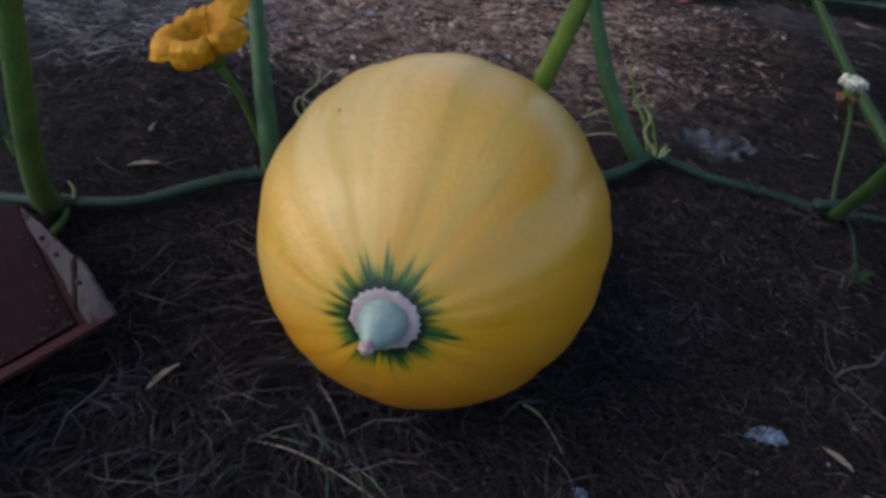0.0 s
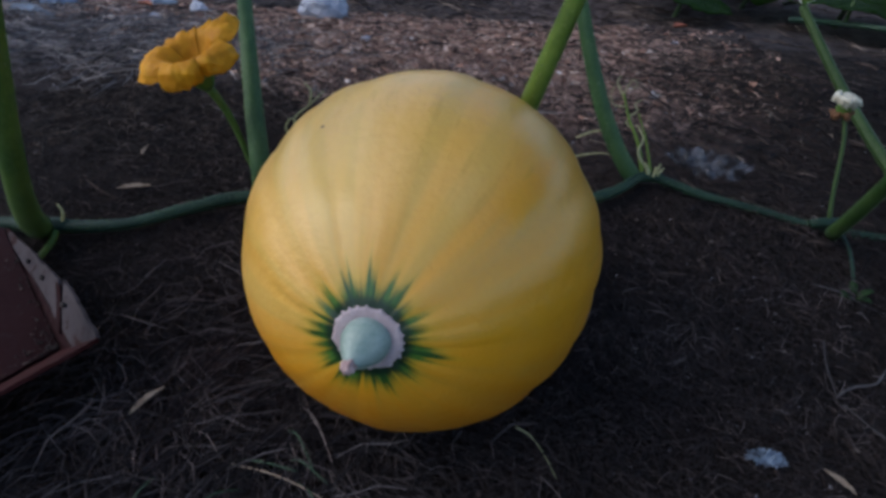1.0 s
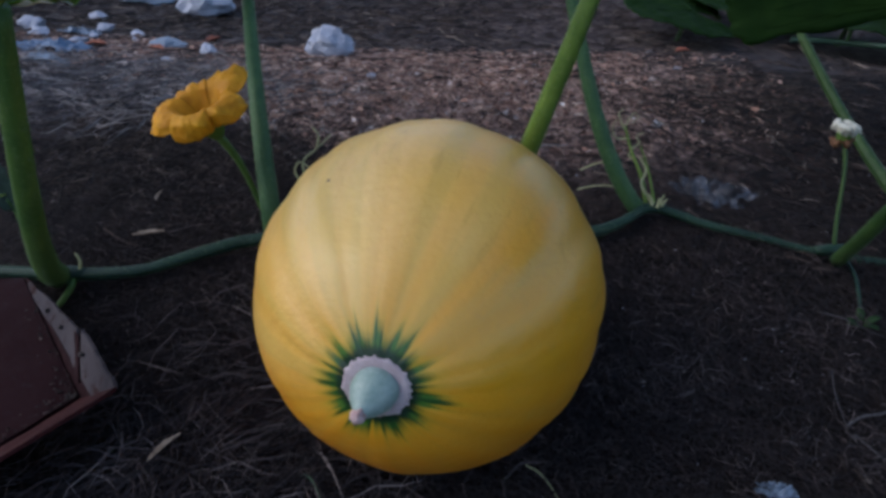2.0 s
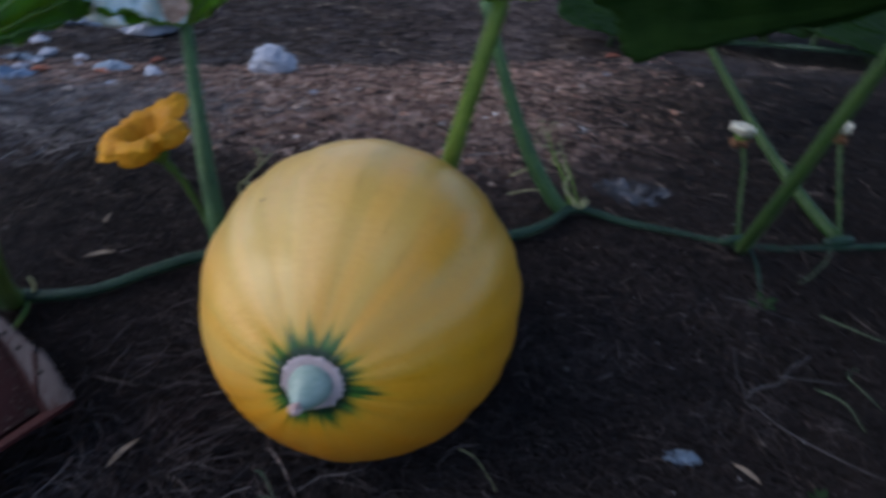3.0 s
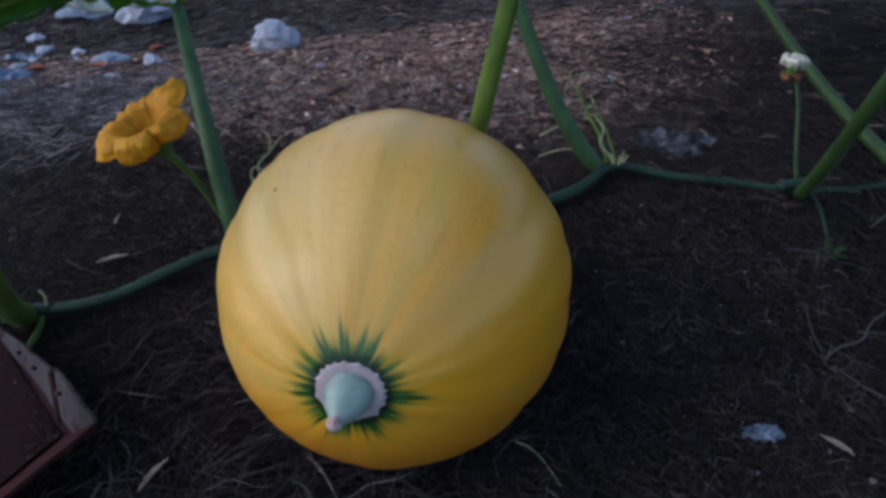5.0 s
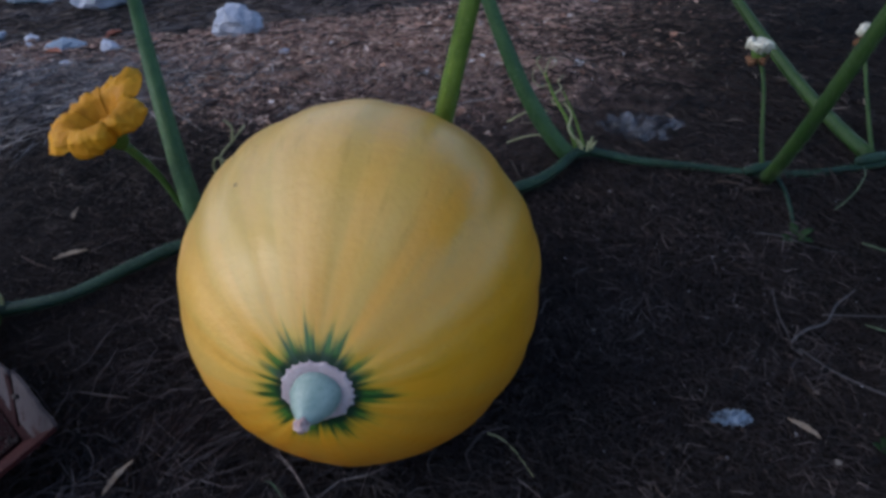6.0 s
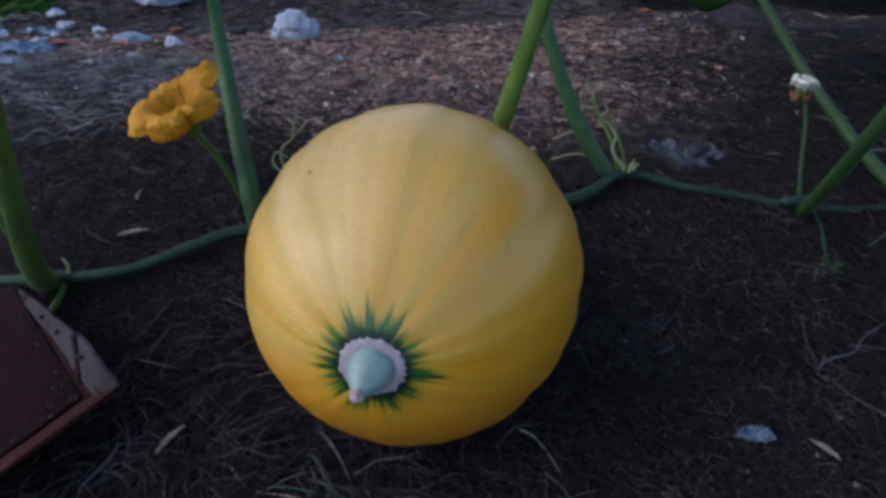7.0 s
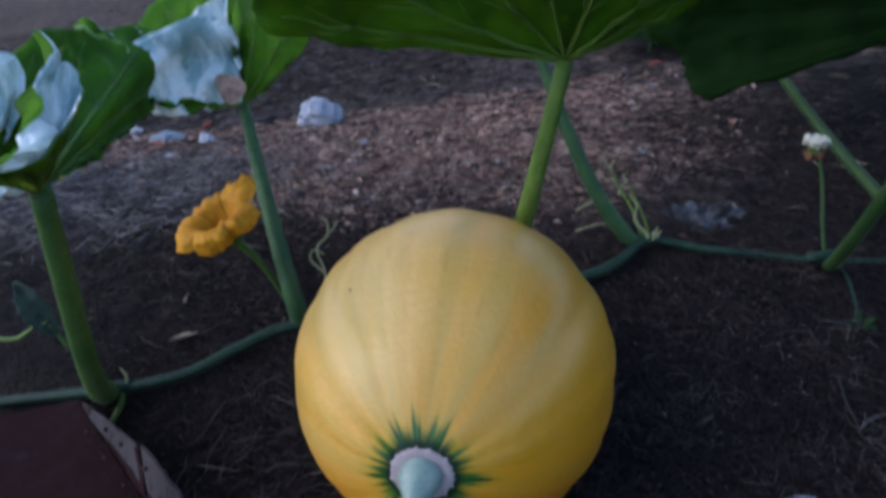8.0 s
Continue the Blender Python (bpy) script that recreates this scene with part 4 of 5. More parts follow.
def build_pan():
    th = thing("metal_pan", (-0.17, 0.33, ground_z(0, 0.33)), "old dark red metal pan with a worn pale side", "pan")
    J, X, K = Vector((-0.178, 0.4215, 0.029)), Vector((-0.0775, 0.3225, 0.014)), Vector((-0.033, 0.305, 0.050))
    back = Vector((-0.51, -0.86, 0.0))
    XL, NL, KL = X + back * 0.17, Vector((-0.40, 0.365, 0.028)), K + back * 0.18
    v, f = slab((X, J, NL, XL), 0.0030, 24, 1)
    part("floor_plate", mesh_of("floor_plate", v, f, M_PAN, False), th, "dull red floor plate")
    # the side is torn in two; its rim bulges outward and is ragged
    rim = lambda u: J.lerp(K, u) + Vector((0.5, 0.6, 0.25)) * 0.007 * math.sin(u * math.pi) ** 0.8
    Y = X.lerp(K, 0.34)
    T1, S1 = rim(0.56), J.lerp(Y, 0.84)
    v, f = slab((X, J, J + Vector((0.001, 0.001, 0.001)), Y), 0.0018, 16, 7)
    part("foot_strip", mesh_of("foot_strip", v, f, M_PAN, False), th, "dark foot of the side plate")
    lift = Vector((0.002, 0.001, 0.002))
    v, f = slab((S1, J, J + lift, rim(0.28)), 0.0022, 16, 3, 0.004)
    part("side_wall", mesh_of("side_wall", v, f, M_PAN_PALE, False), th, "whitish worn side plate, torn across")
    v, f = slab((S1, rim(0.28), rim(0.29), T1), 0.0022, 16, 5, 0.004)
    part("side_wall", mesh_of("side_wall", v, f, M_PAN_PALE, False), th, "whitish worn side plate, torn across")
    v, f = slab((Y, S1 + (Y - S1) * 0.18, T1 + (K - T1) * 0.07 + lift, K), 0.0024, 16, 2, 0.004)
    part("side_wall", mesh_of("side_wall", v, f, M_PAN_PALE, False), th, "whitish worn side plate, torn across")
    v, f = slab((S1 + (Y - S1) * 0.28 - lift, S1 - lift, T1 - lift, T1 + (K - T1) * 0.12 - lift), 0.0016, 8, 6)
    part("tear", mesh_of("tear", v, f, M_PAN, False), th, "dark red metal bared by the tear")
    v, f = slab((XL, X, K, KL), 0.0024, 22, 4, 0.002)
    part("near_wall", mesh_of("near_wall", v, f, M_PAN_EDGE, False), th, "dull red near wall with chipped rim")
    # slots through the side
    n = (J - X).cross(K - X).normalized()
    n = n if n.z > 0 else -n
    for u, w, q in ((0.26, 0.70, 1.25), (0.50, 0.62, 1.0), (0.66, 0.58, 0.6)):
        c = X.lerp(J, u).lerp(rim(1 - u), w) + n * 0.0016
        d = ((K - X) * 0.5 - (J - X) * 0.12).normalized()
        v, f = tube([c + d * k * 0.0030 * q for k in (-1, -0.5, 0, 0.5, 1)], lambda t: 0.0005 + 0.0014 * math.sin(t * math.pi), 10)
        part("slot", mesh_of("slot", v, f, M_DARK), th, "dark slot")
    rnd = random.Random(11)
    bits = []
    for k in range(150):
        u, w = rnd.random() ** 1.7, rnd.random() ** 2.6
        along = rnd.random() < 0.5
        p = X.lerp(J, u * 0.75) + back * 0.012 * w if along else X + back * 0.10 * u + (J - X) * 0.10 * w
        bits.append(crumb(p + Vector((0, 0, 0.0042)), rnd.uniform(0.0005, 0.0015), rnd))
    v, f = joined(bits)
    tagged(new("dirt", mesh_of("dirt", v, f, M_CRUMB, False)), "loose crumbs of dirt lying in the pan's corner", "dirt", kind="stuff")


def crumb(p, r, rnd):
    v = [p + Vector((rnd.uniform(-1, 1), rnd.uniform(-1, 1), rnd.uniform(-0.6, 0.6))).normalized() * r * rnd.uniform(0.7, 1.2) for _ in range(6)]
    v[0], v[1] = p + Vector((0, 0, r * 0.8)), p - Vector((0, 0, r * 0.6))
    for k in range(4):
        a = k * math.pi / 2 + rnd.random() * 0.7
        v[2 + k] = p + Vector((math.cos(a), math.sin(a), rnd.uniform(-0.3, 0.3))) * r * rnd.uniform(0.7, 1.25)
    return v, [(0, 2, 3), (0, 3, 4), (0, 4, 5), (0, 5, 2), (1, 3, 2), (1, 4, 3), (1, 5, 4), (1, 2, 5)]


build_pan()


# ---- stones and scraps ----
def stone(at, size, seed, label, material, name="stone", category="stone", flat=0.55, group="pale stones"):
    w, d, h = size, size * 0.75, size * flat
    bm = bmesh.new()
    bmesh.ops.create_icosphere(bm, subdivisions=3, radius=0.5)
    rnd = random.Random(seed)
    planes = [(Vector((rnd.uniform(-1, 1), rnd.uniform(-1, 1), rnd.uniform(-0.3, 1))).normalized(), rnd.uniform(0.28, 0.42)) for _ in range(7)]
    for v in bm.verts:
        for n, q in planes:
            over = v.co.dot(n) - q
            if over > 0:
                v.co -= n * over * 0.9
        v.co += v.co.normalized() * (0.12 * noise.noise(v.co * 3 + Vector((seed, 0, 0))) + 0.10 * noise.noise(v.co * 7 + Vector((0, seed, 0))))
        v.co.x, v.co.y, v.co.z = v.co.x * w * 1.15, v.co.y * d * 1.15, v.co.z * h * 1.2
    low = min(v.co.z for v in bm.verts)
    turn = Matrix.Rotation(rnd.uniform(-0.5, 0.5), 4, "Z")
    x, y = at
    for v in bm.verts:
        v.co = turn @ v.co + Vector((x, y, ground_z(x, y) - low * 0.75))
    for f in bm.faces:
        f.smooth = False
    me = bpy.data.meshes.new(name)
    bm.to_mesh(me)
    bm.free()
    me.materials.append(material)
    tagged(new(name, me), label, category, group)


stone((-0.110, 1.085), 0.072, 17, "angular white stone on the bare soil", M_STONE, flat=0.70)
stone((-0.368, 1.060), 0.052, 4, "smooth oval grey-blue stone on the bare soil", M_STONE_BLUE, flat=0.28)
stone((-0.278, 1.012), 0.026, 5, "small blue-white stone chip", M_STONE, flat=0.7)
stone((-0.470, 0.900), 0.080, 7, "flat bluish slab half sunk in the soil", M_STONE_BLUE, flat=0.10)
stone((-0.497, 1.490), 0.118, 8, "large pale violet-white stone", M_STONE, flat=0.55)
stone((-0.680, 1.590), 0.130, 9, "flat blue-white stone on the soil far behind", M_STONE_BLUE, flat=0.25)
stone((-0.961, 1.830), 0.110, 10, "pale stone lying far behind the vine", M_STONE, flat=0.5)
for k, (x, y, s) in enumerate(((-0.599, 1.078, 0.034), (-0.667, 1.158, 0.048), (-0.659, 1.343, 0.034), (-0.441, 1.094, 0.016), (-0.509, 1.046, 0.026), (-0.311, 0.943, 0.020), (-0.012, 0.935, 0.014), (0.440, 1.161, 0.012), (-0.56, 1.20, 0.03), (-0.74, 1.05, 0.03), (-0.62, 1.00, 0.022), (-0.52, 1.10, 0.018), (-0.47, 1.15, 0.024), (-0.56, 1.03, 0.014), (-0.42, 1.02, 0.012))):
    stone((x, y), s, 20 + k, "small pale stone chip on the soil", M_STONE, flat=0.5)


def dry_leaf(at, length, width, turn, curl, label, material, seed, lift=0.007, group="dry leaves"):
    nu, nv = 14, 6
    verts, faces = [], []
    m = Matrix.Rotation(turn, 4, "Z")
    x0, y0 = at
    for i in range(nu + 1):
        t = i / nu
        wd = width * math.sin(math.pi * min(1, t * 0.96 + 0.03)) ** 0.8
        for j in range(nv + 1):
            s = j / nv - 0.5
            p = m @ Vector(((t - 0.5) * length, s * wd + 0.18 * length * curl * math.sin(t * 3), 0))
            z = abs(s) * 1.4 * wd * 0.5 + curl * length * 0.5 * (t - 0.5) ** 2 + lift + 0.0015 * noise.noise(Vector((i * 0.5, j * 0.8, seed)))
            verts.append((x0 + p.x, y0 + p.y, rough_z(x0, y0) + z))
    w = nv + 1
    for i in range(nu):
        for j in range(nv):
            faces.append((i * w + j, i * w + j + 1, (i + 1) * w + j + 1, (i + 1) * w + j))
    ob = new("dry_leaf", mesh_of("dry_leaf", verts, faces, material))
    s = ob.modifiers.new("thickness", "SOLIDIFY")
    s.thickness = 0.0006
    tagged(ob, label, "dry leaf", group)


dry_leaf((-0.116, 0.503), 0.027, 0.0055, 0.35, 0.6, "curled beige dry leaf on dark soil beside the vine", M_DRY_LEAF, 1)
dry_leaf((-0.004, 0.293), 0.026, 0.0042, 1.15, 0.5, "narrow curled tan leaf among dark straw", M_DRY_LEAF, 2, 0.011)
dry_leaf((0.412, 0.310), 0.021, 0.0042, -0.85, 0.3, "narrow tan dry leaf lying on dark soil", M_DRY_LEAF, 3)
dry_leaf((-0.13, 0.555), 0.018, 0.0035, 1.7, 0.7, "small curled beige leaf", M_DRY_LEAF, 4)
dry_leaf((0.110, 0.218), 0.020, 0.011, 0.2, 0.6, "crumpled orange-brown dead leaf among the straw", M_BROWN_LEAF, 6)
for k, (x, y, s, a) in enumerate(((-0.449, 0.997, 0.032, 0.3), (-0.350, 0.992, 0.026, -0.2), (-0.329, 1.143, 0.030, 1.0), (0.480, 1.331, 0.030, 0.4))):
    dry_leaf((x, y), s, s * 0.55, a, 0.5, "reddish-brown dead leaf on the bare soil", M_RED_LEAF, 10 + k)


def crumpled(at, w, d, h, seed, material, label, lift=0.002):
    nu, nv = 26, 22
    x0, y0 = at
    verts, faces = [], []
    for j in range(nv + 1):
        for i in range(nu + 1):
            u, v = i / nu - 0.5, j / nv - 0.5
            ragx = 1 + 0.35 * noise.noise(Vector((v * 4, seed, 0)))
            ragy = 1 + 0.35 * noise.noise(Vector((u * 4, seed, 5)))
            x, y = x0 + u * w * ragx, y0 + v * d * ragy
            q = abs(noise.noise(Vector((u * 5, v * 5, seed)))) + 0.5 * abs(noise.noise(Vector((u * 12, v * 12, seed))))
            verts.append((x, y, rough_z(x, y) + lift + h * q * (1.2 - 1.6 * max(abs(u), abs(v)))))
    w1 = nu + 1
    for j in range(nv):
        for i in range(nu):
            u, v = (i + 0.5) / nu - 0.5, (j + 0.5) / nv - 0.5
            if u * u + v * v > 0.20 + 0.20 * noise.noise(Vector((u * 6, v * 6, seed + 3.0))):
                continue
            faces.append((j * w1 + i, j * w1 + i + 1, (j + 1) * w1 + i + 1, (j + 1) * w1 + i))
    ob = new("plastic_scrap", mesh_of("plastic_scrap", verts, faces, material, False))
    s = ob.modifiers.new("thickness", "SOLIDIFY")
    s.thickness = 0.0004
    tagged(ob, label, "plastic scrap", "plastic scraps")


crumpled((0.371, 0.319), 0.026, 0.012, 0.016, 2, M_SCRAP, "crumpled grey-blue plastic scrap on dark soil")
crumpled((0.388, 0.642), 0.078, 0.056, 0.034, 5, M_FILM, "crumpled clear plastic film behind the vine")
crumpled((-0.505, 0.975), 0.150, 0.090, 0.022, 9, M_BLUE_SHEET, "crumpled dull blue plastic sheet on the bare soil")
crumpled((-0.560, 1.130), 0.080, 0.050, 0.020, 11, M_SCRAP, "crumpled pale plastic scrap on the bare soil")
crumpled((0.255, 0.262), 0.011, 0.008, 0.006, 7, M_SCRAP, "tiny bluish plastic scrap on dark soil")


# ---- twigs ----
def twig(points, r, label, material=M_TWIG, group="twigs"):
    pts = [(x, y, rough_z(x, y) + z) for x, y, z in points]
    v, f = tube(spline(pts, 7), lambda t: 0.8 * r * (1 - 0.5 * t), 8, 0, 0, 0.3, r * 1e4)
    ob = new("twig", mesh_of("twig", v, f, material))
    tagged(ob, label, "twig", group)


twig([(0.437, 0.372, 0.003), (0.433, 0.381, 0.004), (0.445, 0.389, 0.006), (0.462, 0.395, 0.008), (0.475, 0.41, 0.007), (0.495, 0.424, 0.006)], 0.0015, "thin grey forked twig on the soil")
twig([(0.463, 0.404, 0.006), (0.486, 0.399, 0.008), (0.512, 0.397, 0.005)], 0.0008, "thin grey forked twig on the soil")
twig([(0.437, 0.376, 0.004), (0.447, 0.355, 0.006), (0.466, 0.338, 0.006), (0.50, 0.314, 0.004), (0.54, 0.30, 0.003)], 0.0010, "long thin bent grey twig on the soil")
twig([(0.437, 0.430, 0.004), (0.432, 0.405, 0.006), (0.434, 0.380, 0.004)], 0.0008, "thin grey twig on the soil")
twig([(0.220, 0.318, 0.004), (0.229, 0.312, 0.005), (0.237, 0.302, 0.004), (0.245, 0.286, 0.003)], 0.0009, "curved pale green stalk beside the squash", M_TENDRIL)
twig([(0.440, 0.485, 0.004), (0.458, 0.478, 0.006), (0.480, 0.470, 0.005), (0.505, 0.462, 0.003)], 0.0009, "thin pale twig under the sprout")


twig([(0.520, 0.470, 0.004), (0.535, 0.452, 0.012), (0.552, 0.440, 0.010), (0.575, 0.436, 0.004)], 0.0009, "thin greenish stalk fallen over the dark bed", M_BRISTLE)
twig([(0.512, 0.505, 0.003), (0.528, 0.512, 0.014), (0.540, 0.524, 0.020), (0.548, 0.542, 0.016)], 0.0008, "thin greenish stalk leaning by the vine", M_BRISTLE)
twig([(0.490, 0.395, 0.003), (0.500, 0.372, 0.010), (0.506, 0.350, 0.006)], 0.0008, "thin greenish stalk fallen over the dark bed", M_BRISTLE)
twig([(0.528, 0.415, 0.003), (0.515, 0.402, 0.009), (0.518, 0.384, 0.010), (0.530, 0.368, 0.004)], 0.0007, "thin bent stalk on the dark bed", M_BRISTLE)


twig([(0.060, 0.262, 0.006), (0.090, 0.256, 0.010), (0.120, 0.246, 0.009), (0.150, 0.232, 0.004)], 0.0008, "long pale straw lying before the squash", M_DRY_LEAF)
twig([(0.262, 0.670, 0.006), (0.280, 0.664, 0.016), (0.300, 0.656, 0.020)], 0.0012, "dry pale stalk behind the vine", M_TENDRIL)
twig([(0.258, 0.630, 0.004), (0.280, 0.626, 0.012), (0.300, 0.620, 0.014)], 0.0010, "dry pale stalk behind the vine", M_TENDRIL)
for pts in ([(0.058, 0.268, 0.002), (0.078, 0.262, 0.012), (0.100, 0.258, 0.014)], [(0.082, 0.292, 0.002), (0.094, 0.280, 0.016), (0.108, 0.262, 0.012)], [(0.100, 0.258, 0.003), (0.112, 0.246, 0.012), (0.116, 0.228, 0.008)],
            [(0.020, 0.252, 0.002), (0.022, 0.240, 0.014), (0.018, 0.226, 0.012)], [(0.070, 0.250, 0.002), (0.058, 0.240, 0.010), (0.050, 0.226, 0.006)], [(0.090, 0.272, 0.002), (0.100, 0.266, 0.012), (0.118, 0.256, 0.010)]):
    twig(pts, 0.0009, "thin dark green grass blade before the squash", M_BLADE, "grass blades")


# ---- green sprouts ----
def sprout(at, size, count, seed, label):
    rnd = random.Random(seed)
    x0, y0 = at
    z0 = rough_z(x0, y0)
    th = thing("sprout", (x0, y0, z0), label, "sprout", "green sprouts")
    for k in range(count):
        a = k * 2.4 + rnd.random()
        verts, faces = [], []
        rise = rnd.uniform(0.5, 1.0)
        for i in range(7):
            t = i / 6
            r = size * t
            wd = size * 0.25 * math.sin(math.pi * (0.12 + 0.86 * t)) ** 0.8
            c = Vector((x0 + math.cos(a) * r, y0 + math.sin(a) * r, z0 + size * rise * math.sin(t * 1.9) * 0.8))
            q = Vector((-math.sin(a), math.cos(a), 0))
            verts += [c - q * wd, c - Vector((0, 0, wd * 0.3)), c + q * wd]
        for i in range(6):
            for j in range(2):
                faces.append((i * 3 + j, i * 3 + j + 1, i * 3 + j + 4, i * 3 + j + 3))
        ob = part("leaflet", mesh_of("leaflet", verts, faces, M_SPROUT), th)
        s = ob.modifiers.new("thickness", "SOLIDIFY")
        s.thickness = 0.0005


def young_leaf(at, label):
    """A small upright leaf, folded along its midrib."""
    x0, y0 = at
    foot = Vector((x0, y0, rough_z(x0, y0)))
    th = thing("young_leaf", foot, label, "leaf", "squash leaves")
    tip = foot + Vector((-0.024, 0.004, 0.076))
    v, f = tube(spline([foot, foot + Vector((-0.006, 0.003, 0.014)), foot.lerp(tip, 0.38)], 5), lambda t: 0.0026 * (1 - 0.4 * t), 8)
    part("petiole", mesh_of("petiole", v, f, M_STEM_DEEP), th)
    verts, faces = [], []
    nu, nv = 18, 8
    a, along = foot.lerp(tip, 0.25), (tip - foot).normalized()
    wide = along.cross(Vector((0.35, -0.85, 0.4))).normalized()
    up = wide.cross(along)
    for i in range(nu + 1):
        t = i / nu
        half = 0.0125 * math.sin(math.pi * (0.06 + 0.93 * t)) ** 0.7 * (1 + 0.10 * math.sin(i * 1.9))
        for j in range(nv + 1):
            q = 2 * j / nv - 1
            lift = abs(q) * half * 0.45 + 0.0022 * noise.noise(Vector((i * 0.7, j * 0.9, 3.0))) - 0.006 * t * t
            verts.append(a + along * t * (tip - a).length + wide * q * half + up * lift)
    w = nv + 1
    for i in range(nu):
        for j in range(nv):
            faces.append((i * w + j, i * w + j + 1, (i + 1) * w + j + 1, (i + 1) * w + j))
    ob = part("blade", mesh_of("blade", verts, faces, M_YOUNG), th)
    s = ob.modifiers.new("thickness", "SOLIDIFY")
    s.thickness = 0.0007


M_YOUNG = leaf_material("young_leaf", (0.016, 0.036, 0.026), (0.050, 0.080, 0.062), (0.05, 0.10, 0.03), 0.2, 0.6, 0.3)
M_SPROUT = leaf_material("sprout_leaf", (0.014, 0.036, 0.013), (0.030, 0.062, 0.024), (0.06, 0.13, 0.025), 0.3, 0.7, 0.15)
sprout((0.472, 0.478), 0.013, 5, 1, "small green seedling on dark soil")
sprout((0.456, 0.294), 0.009, 4, 2, "small dark green seedling on dark soil")
sprout((0.135, 0.245), 0.010, 4, 3, "small dark green seedling in front of the squash")
young_leaf((-0.230, 0.500), "young grey-green squash leaf beside the vine's joint")
twig([(-0.300, 0.500, 0.020), (-0.272, 0.496, 0.022), (-0.252, 0.500, 0.030), (-0.238, 0.500, 0.034)], 0.0028, "short yellow-green stalk of a young leaf", M_STEM_LIME, "squash leaves")


# ---- far vine at the back ----
def build_far_vine():
    th = thing("far_vine", (0.79, 1.41, ground_z(0.8, 1.4)), "green vine with small upright stalks at the back of the bed", "vine")
    v, f = tube(spline([(0.70, 1.44, -0.045), (0.738, 1.428, -0.04), (0.792, 1.41, -0.036), (0.85, 1.34, -0.02), (1.1, 1.2, 0.0), (1.5, 1.1, 0.0)], 8), lambda t: 0.0055, 10)
    part("stem", mesh_of("stem", v, f, M_VINE), th)
    for k, pts in enumerate(([(0.79, 1.41, -0.036), (0.80, 1.43, 0.02), (0.79, 1.45, 0.06)], [(0.85, 1.34, -0.02), (0.87, 1.36, 0.04), (0.90, 1.40, 0.10)])):
        v, f = tube(spline(pts, 6), lambda t: 0.004 - 0.0015 * t, 9)
        part("stalk", mesh_of("stalk", v, f, M_STEM_DARK), th)


build_far_vine()
for k, (x, y, turn, size) in enumerate(((0.50, 1.50, 20, 0.15), (0.66, 1.62, 80, 0.17), (0.82, 1.52, 140, 0.16), (0.98, 1.38, 10, 0.17), (1.10, 1.22, 60, 0.16), (1.02, 1.60, 200, 0.18))):
    z = ground_z(x, y)
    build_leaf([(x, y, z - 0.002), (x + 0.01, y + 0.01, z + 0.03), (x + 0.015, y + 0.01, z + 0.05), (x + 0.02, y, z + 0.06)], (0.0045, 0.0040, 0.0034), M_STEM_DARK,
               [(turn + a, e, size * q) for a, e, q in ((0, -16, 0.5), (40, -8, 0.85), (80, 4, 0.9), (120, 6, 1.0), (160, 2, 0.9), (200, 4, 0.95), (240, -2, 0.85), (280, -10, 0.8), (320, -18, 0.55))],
               11.0 + k, "low dark green squash leaf at the back of the bed", M_LEAF_SHADED, group="low leaves")


# ---- loose litter ----
def straw_field(name, count, where, length, thick, seed, material, label, lift=(0.0, 0.006), bend=0.35, lie=None):
    """Many thin dry stalks: three-sided, bent once; lie: the heading of a swath and its spread."""
    rng = np.random.default_rng(seed)
    verts, faces = [], []
    made = 0
    while made < count:
        x, y = where(rng)
        if ((x - SQ.x) ** 2 + (y - SQ.y) ** 2) < 0.045 ** 2:
            continue
        a, L = rng.uniform(0, 2 * math.pi), rng.uniform(*length)
        if lie:
            a = lie[0] + 1.3 * noise.noise(Vector((x * 14, y * 14, seed))) + rng.normal(0, lie[1])
        b = a + rng.normal(0, bend)
        r = rng.uniform(*thick)
        z0 = rng.uniform(*lift)
        tilt = rng.normal(0, 0.10)
        dx, dy, ex, ey = math.cos(a) * L / 2, math.sin(a) * L / 2, math.cos(b) * L / 2, math.sin(b) * L / 2
        c2 = b + rng.normal(0, bend)
        fx, fy = x + ex + math.cos(c2) * L / 3, y + ey + math.sin(c2) * L / 3
        pts = ((x - dx, y - dy, -tilt * L / 2), (x, y, 0.0015), (x + ex, y + ey, tilt * L / 2), (fx, fy, tilt * L * 0.6))
        o = len(verts)
        for k, (px, py, pz) in enumerate(pts):
            z = rough_z(px, py) + z0 + max(pz, -z0)
            ang = (a, a, b, c2)[k]
            sx, sy = -math.sin(ang), math.cos(ang)
            rr = r if k in (1, 2) else r * 0.5
            verts += [(px + sx * rr, py + sy * rr, z), (px - sx * rr, py - sy * rr, z), (px, py, z + rr * 1.5)]
        for k in range(3):
            for j in range(3):
                p, q = o + k * 3 + j, o + k * 3 + (j + 1) % 3
                faces.append((p, q, q + 3, p + 3))
        made += 1
    ob = new(name, mesh_of(name, verts, faces, material, False))
    tagged(ob, label, "straw", kind="stuff")


def crumb_field(name, count, where, size, seed, material, label):
    rnd = random.Random(seed)
    rng = np.random.default_rng(seed)
    bits = []
    for _ in range(count):
        x, y = where(rng)
        r = size[0] + (size[1] - size[0]) * rnd.random() ** 3
        bits.append(crumb(Vector((x, y, rough_z(x, y) + r * 0.4)), r, rnd))
    v, f = joined(bits)
    tagged(new(name, mesh_of(name, v, f, material, False)), label, "soil crumbs", kind="stuff")


